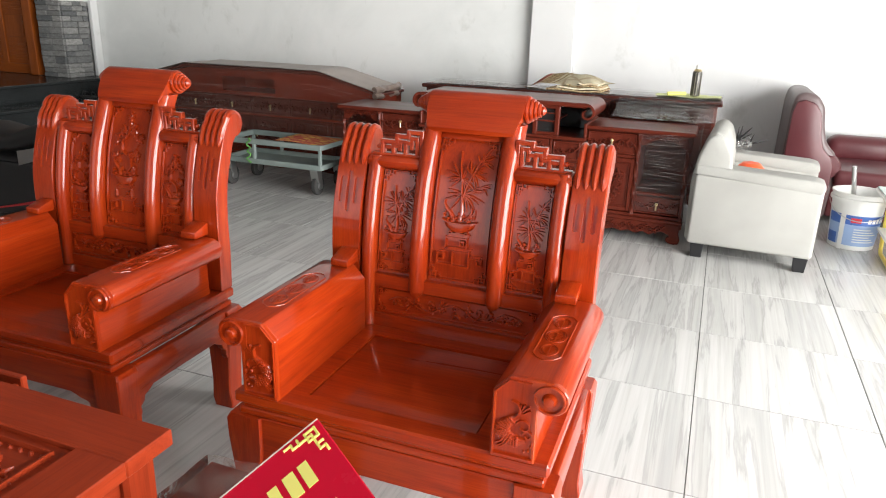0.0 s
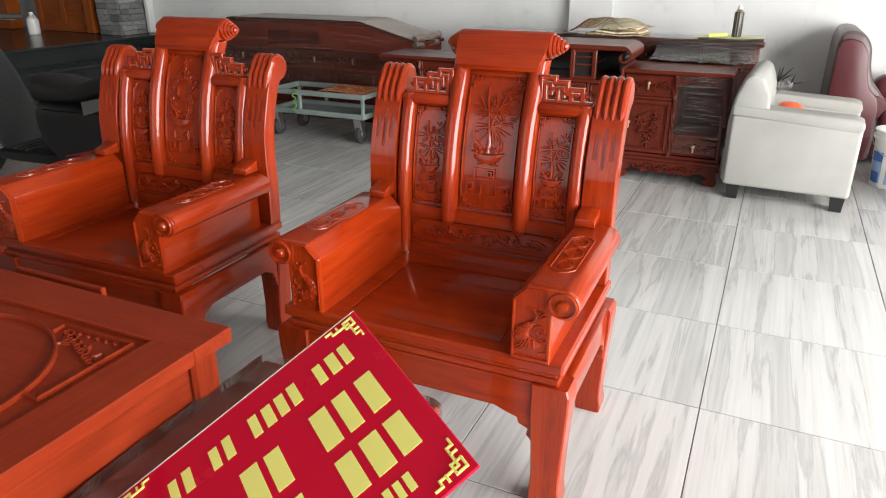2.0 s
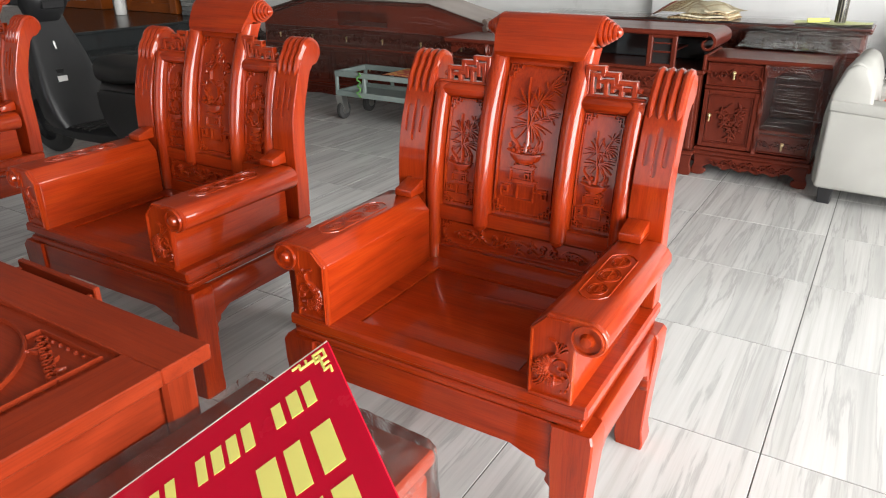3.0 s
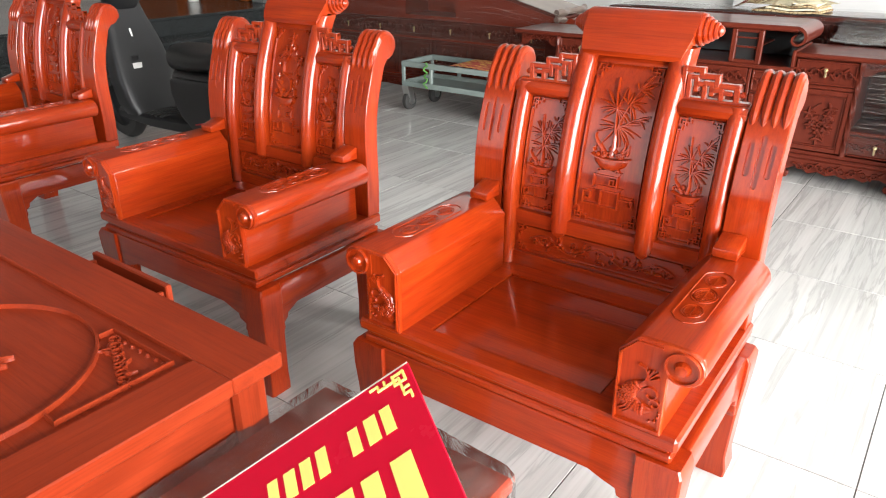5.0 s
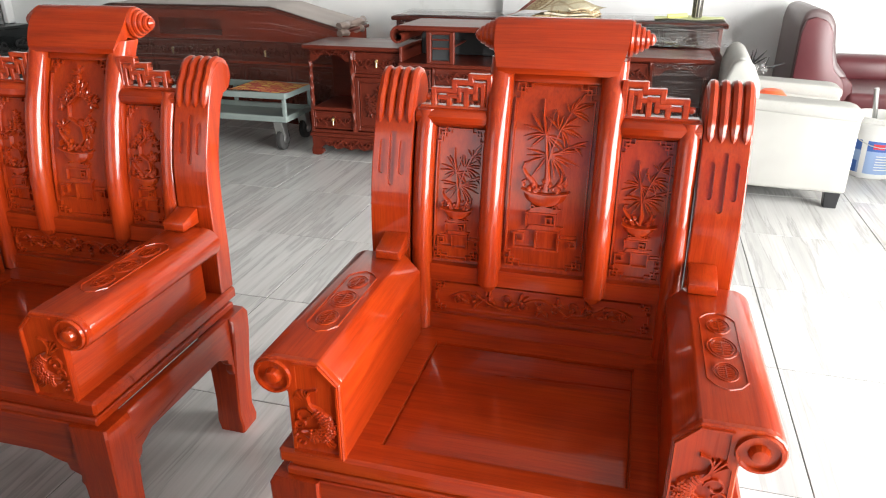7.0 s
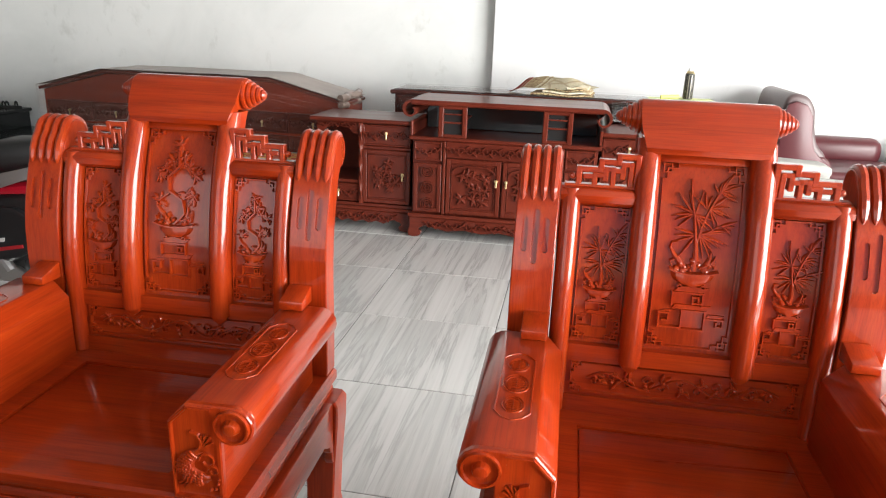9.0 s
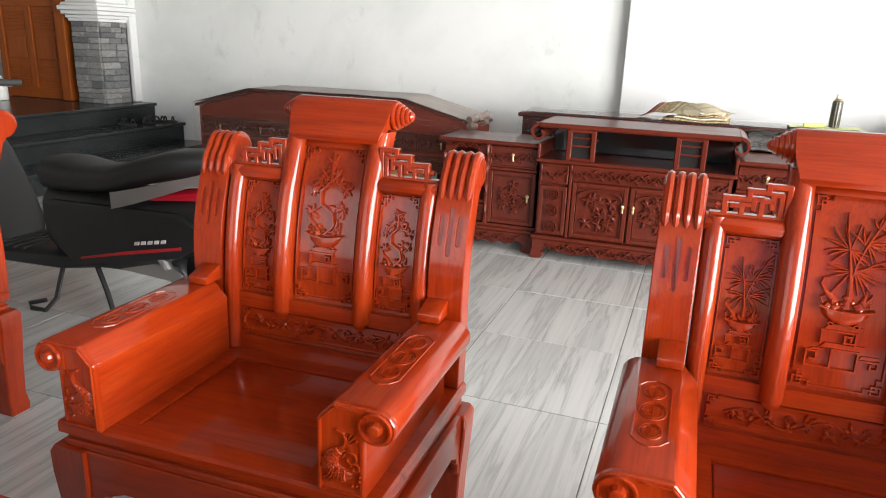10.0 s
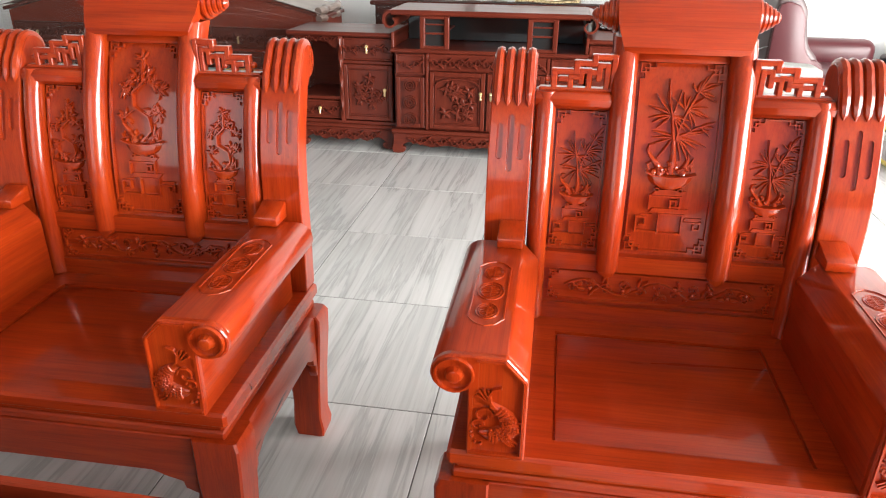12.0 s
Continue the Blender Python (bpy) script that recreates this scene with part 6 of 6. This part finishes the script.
for cx in (-0.35, 0.35):
    ring(rel, T, cx, 0, 0.27, 0.27, 0.004, 0.005, 48)
    ring(rel, T, cx, 0, 0.10, 0.10, 0.004, 0.005, 30)
    rr = random.Random(8)
    for k in range(16):
        a, r = rr.uniform(0, 6.28), rr.uniform(0.02, 0.085)
        leaf(rel, T, cx + r * math.cos(a), r * math.sin(a), rr.uniform(0, 6.28), 0.05, 0.013, 0.006)
        blob(rel, T, cx + r * math.cos(a + 0.5), r * math.sin(a + 0.5), 0.011, 0.007)
for sx in (-1, 1):
    for sy in (-1, 1):
        u, v = sx * 0.655, sy * 0.285
        lines(rel, T, [(u, v), (u - sx * 0.20, v), (u - sx * 0.20, v - sy * 0.03)], 0.003, 0.005)
        lines(rel, T, [(u, v), (u, v - sy * 0.22), (u - sx * 0.03, v - sy * 0.22)], 0.003, 0.005)
        for k in range(7):
            cu, cv = u - sx * (0.022 + 0.024 * k), v - sy * (0.022 + 0.020 * (6 - k) * 0.55)
            stroke(rel, T, [(cu + 0.015 * math.cos(q) * (1 - q / 9), cv + 0.015 * math.sin(q) * (1 - q / 9)) for q in [0.7 * r for r in range(10)]], 0.0022, 0.004)
            leaf(rel, T, cu, cv, 0.9 * k, 0.03, 0.007, 0.004)
            blob(rel, T, u - sx * (0.012 + 0.026 * k), v - sy * 0.012, 0.005, 0.004)
relief("carving", rel, TAB[0], tp, (0, 0, 1))
for b, g in (((-X + 0.06, X - 0.06, Y - 0.065, Y - 0.04), 0), ((-X + 0.06, X - 0.06, -Y + 0.04, -Y + 0.065), 0), ((-X + 0.04, -X + 0.065, -Y + 0.065, Y - 0.065), 1), ((X - 0.065, X - 0.04, -Y + 0.065, Y - 0.065), 1)):
    part("apron", box(*b, 0.36, Z - 0.035, 0.003), TAB[g], tt)
    part("lower_rail", box(*b, 0.06, 0.12, 0.003), TAB[g], tt)
for sx in (-1, 1):
    for sy in (-1, 1):
        part("leg", box(sx * (X - 0.062) - 0.038, sx * (X - 0.062) + 0.038, sy * (Y - 0.062) - 0.038, sy * (Y - 0.062) + 0.038, 0.0, Z - 0.035, 0.008), TAB[2], tt)
part("lower_shelf", box(-X + 0.08, X - 0.08, -Y + 0.08, Y - 0.08, 0.085, 0.105, 0.002), TAB[0], tt)
for sx in (-1, 1):
    part("side_board", box(*sorted((sx * (X - 0.115), sx * (X - 0.125))), -Y + 0.1, Y - 0.1, 0.12, 0.37, 0.002), TAB[1], tt)
part("back_board", box(-X + 0.1, X - 0.1, Y - 0.13, Y - 0.12, 0.12, 0.37, 0.002), TAB[0], tt)
dr = part("drawer", box(0.012, 0.338, Y + 0.052, Y + 0.068, 0.425, 0.545, 0.003), TAB[0], tt, "drawer front pulled open")
for x in (0.022, 0.318):
    part("drawer_side", box(x, x + 0.012, Y - 0.10, Y + 0.051, 0.435, 0.53, 0.002), TAB[1], dr)
part("drawer_bottom", box(0.034, 0.318, Y - 0.10, Y + 0.051, 0.435, 0.443, 0.001), TAB[0], dr)

# ---- film-wrapped stool with the shop sign leaning on it ----
sl = thing("stool", "reddish brown wooden stool wrapped in clear plastic film", "stool", (-0.10, 1.80, 0))
part("seat", box(-0.235, 0.235, -0.30, 0.30, 0.385, 0.42, 0.008), TAB[1], sl)
part("seat_border", box(-0.22, 0.22, -0.285, 0.285, 0.365, 0.386, 0.006), TAB[1], sl)
for sx in (-1, 1):
    part("stool_rail", box(*sorted((sx * 0.20, sx * 0.222)), -0.225, 0.225, 0.27, 0.366, 0.003), TAB[1], sl)
    for sy in (-1, 1):
        part("leg", box(sx * 0.195 - 0.03, sx * 0.195 + 0.03, sy * 0.255 - 0.03, sy * 0.255 + 0.03, 0.0, 0.366, 0.006), TAB[2], sl)
for sy in (-1, 1):
    part("stool_rail", box(-0.165, 0.165, *sorted((sy * 0.255, sy * 0.275)), 0.27, 0.366, 0.003), TAB[0], sl)


def bag_pt(u, v):
    a = 6.2832 * u
    c, s = math.cos(a), math.sin(a)
    hx, hy = 0.245, 0.312
    k = 1 / max(abs(c), abs(s)) ** 0.9
    n1 = noise.noise(Vector((c * 6, s * 6, v * 5)))
    n2 = noise.noise(Vector((c * 17, s * 17, v * 12)))
    if v < 0.62:
        z = 0.05 + 0.385 * v / 0.62
        f = 1.01 + 0.02 * n1 + 0.008 * n2
    else:
        t = (v - 0.62) / 0.38
        z = 0.428 + 0.006 * math.sin(math.pi * t) + 0.008 * abs(n1) * (1 - t) + 0.003 * n2
        f = (1 - t) + 0.01
    return (-0.10 + hx * c * k * f, 1.80 + hy * s * k * f, z)


tagged(part("plastic_wrap", grid(90, 44, bag_pt, None, True), M_WRAP, None, "", 60), "crumpled clear plastic film round the stool", "film")

# the sign: its far corner, its short side a, its long side b
P0 = Vector((0.022, 1.948, 0.697))
ea = Vector((0.359, -0.254, -0.047)).normalized()
eb = Vector((-0.54, -0.669, -0.511))
eb = (eb - ea * eb.dot(ea)).normalized()
up = ea.cross(eb).normalized()
if up.z < 0:
    up = -up
LA, LB = 0.445, 0.535
sg = thing("shop_sign", "red shop sign with yellow print leaning on the wrapped stool", "sign")
sg.matrix_basis = Matrix.Translation(P0 + eb * LB + ea * LA) @ Matrix((-eb, -ea, up)).transposed().to_4x4()
M_SIGN = Mat("glossy_red_sign", (0.58, 0.005, 0.028), 0.22, 0, 0.3)
_s = M_SIGN.noise(M_SIGN.coords((1, 1, 1)), 9, 5)
M_SIGN.rough(_s, 0.16, 0.34)
part("board", box(0, LB, 0, LA, -0.006, 0.0, 0.001), M_SIGN.m, sg)
M_PRINT = Mat("yellow_sign_print", (0.86, 0.78, 0.20), 0.4).m
part("border_line", box(0.0, LB, LA - 0.003, LA, 0.0003, 0.0010, 0.0002), Mat("pale_edge", (0.7, 0.55, 0.5), 0.5).m, sg)
rs = random.Random(31)
for v0, hh, u0, u1, n, gaps in ((0.338, 0.052, 0.10, 0.495, 14, (2, 5, 10)), (0.205, 0.088, 0.03, 0.505, 10, (3, 6)), (0.098, 0.080, 0.03, 0.505, 10, (3, 6)), (0.040, 0.034, 0.05, 0.455, 22, (4, 9, 13, 18))):
    step = (u1 - u0) / n
    for k in range(n):
        if k in gaps:
            continue
        w = step * rs.uniform(0.60, 0.74)
        b = box(u0 + step * k, u0 + step * k + w, v0, v0 + hh * rs.uniform(0.94, 1.0), 0.0003, 0.0014, 0.0003)
        part("print_bar", b, M_PRINT, sg)
S = lambda u, v, h: (u, v, max(h, 0) * 0.4)
for u, su in ((0.012, 1), (LB - 0.012, -1)):
    for v, sv in ((0.012, 1), (LA - 0.012, -1)):
        fr = bmesh.new()
        fret_corner(fr, S, u, v, 0.034, su, sv, 0.0024, 0.003)
        lines(fr, S, [(u + su * 0.034, v + sv * 0.01), (u + su * 0.046, v + sv * 0.01), (u + su * 0.046, v), (u + su * 0.058, v)], 0.0022, 0.003)
        lines(fr, S, [(u + su * 0.01, v + sv * 0.034), (u + su * 0.01, v + sv * 0.046), (u, v + sv * 0.046), (u, v + sv * 0.058)], 0.0022, 0.003)
        relief("corner_fret", fr, M_PRINT, sg, (0, 0, 1))

# wrapped block that props the sign up
pc = thing("wrapped_block", "wooden block wrapped in crumpled clear film under the sign", "block", (0.04, 1.90, 0.43))


def plane_z(x, y):
    return P0.z - (up.x * (x - P0.x) + up.y * (y - P0.y)) / up.z


zt = [plane_z(x, y) - 0.43 - 0.02 for x, y in ((0.0, 1.76), (0.09, 1.76), (0.09, 1.86), (0.0, 1.86))]
bm = bmesh.new()
lo = [bm.verts.new((x - 0.04, y - 1.90, 0.004)) for x, y in ((0.0, 1.76), (0.09, 1.76), (0.09, 1.86), (0.0, 1.86))]
hi = [bm.verts.new((v.co.x, v.co.y, h)) for v, h in zip(lo, zt)]
bm.faces.new(lo[::-1]), bm.faces.new(hi)
for i in range(4):
    bm.faces.new((lo[i], lo[(i + 1) % 4], hi[(i + 1) % 4], hi[i]))
part("block", bm, TAB[2], pc)
cf = grid(60, 24, lambda u, v: (0.01 + (0.115 + 0.03 * noise.noise(Vector((math.cos(6.2832 * u) * 4, math.sin(6.2832 * u) * 4, v * 4)))) * math.cos(6.2832 * u) * (1.0 - 0.25 * v), -0.025 + (0.11 + 0.03 * noise.noise(Vector((math.cos(6.2832 * u) * 5, math.sin(6.2832 * u) * 5, v * 5 + 3)))) * math.sin(6.2832 * u) * (1.0 - 0.25 * v), 0.004 + 0.13 * v), None, True)
part("film", cf, M_FILM_L, pc)

# ---- floor tiles ----
PX, PY = 0.615, 0.614
tile_mesh = None
rnd = random.Random(3)
rest = bmesh.new()
for i in range(-16, 7):
    for j in range(-12, 6):
        x, y = 0.630 + PX * (i - 1), 4.21 + PY * j
        near = -5.0 < x < 3.6 and -0.2 < y < 7.0
        if not near:
            x0, x1, y0, y1 = max(x + 0.002, -9.59), min(x + PX - 0.002, 4.39), max(y + 0.002, -2.59), min(y + PY - 0.002, 7.39)
            if x1 - x0 > 0.02 and y1 - y0 > 0.02:
                box(x0, x1, y0, y1, -0.012, 0, 0.0008, rest)
            continue
        if tile_mesh is None:
            tile_mesh = part("tile", box(-PX / 2 + 0.0018, PX / 2 - 0.0018, -PY / 2 + 0.0018, PY / 2 - 0.0018, -0.012, 0.0, 0.0008), M_TILE, floor, "", 0)
            ob = tile_mesh
        else:
            ob = new("tile", tile_mesh.data)
            ob.parent = floor
        ob.location = (x + PX / 2, y + PY / 2, rnd.uniform(-0.0004, 0.0))
part("far_tiles", rest, M_TILE, floor, "", 0)["kind"] = "stuff"
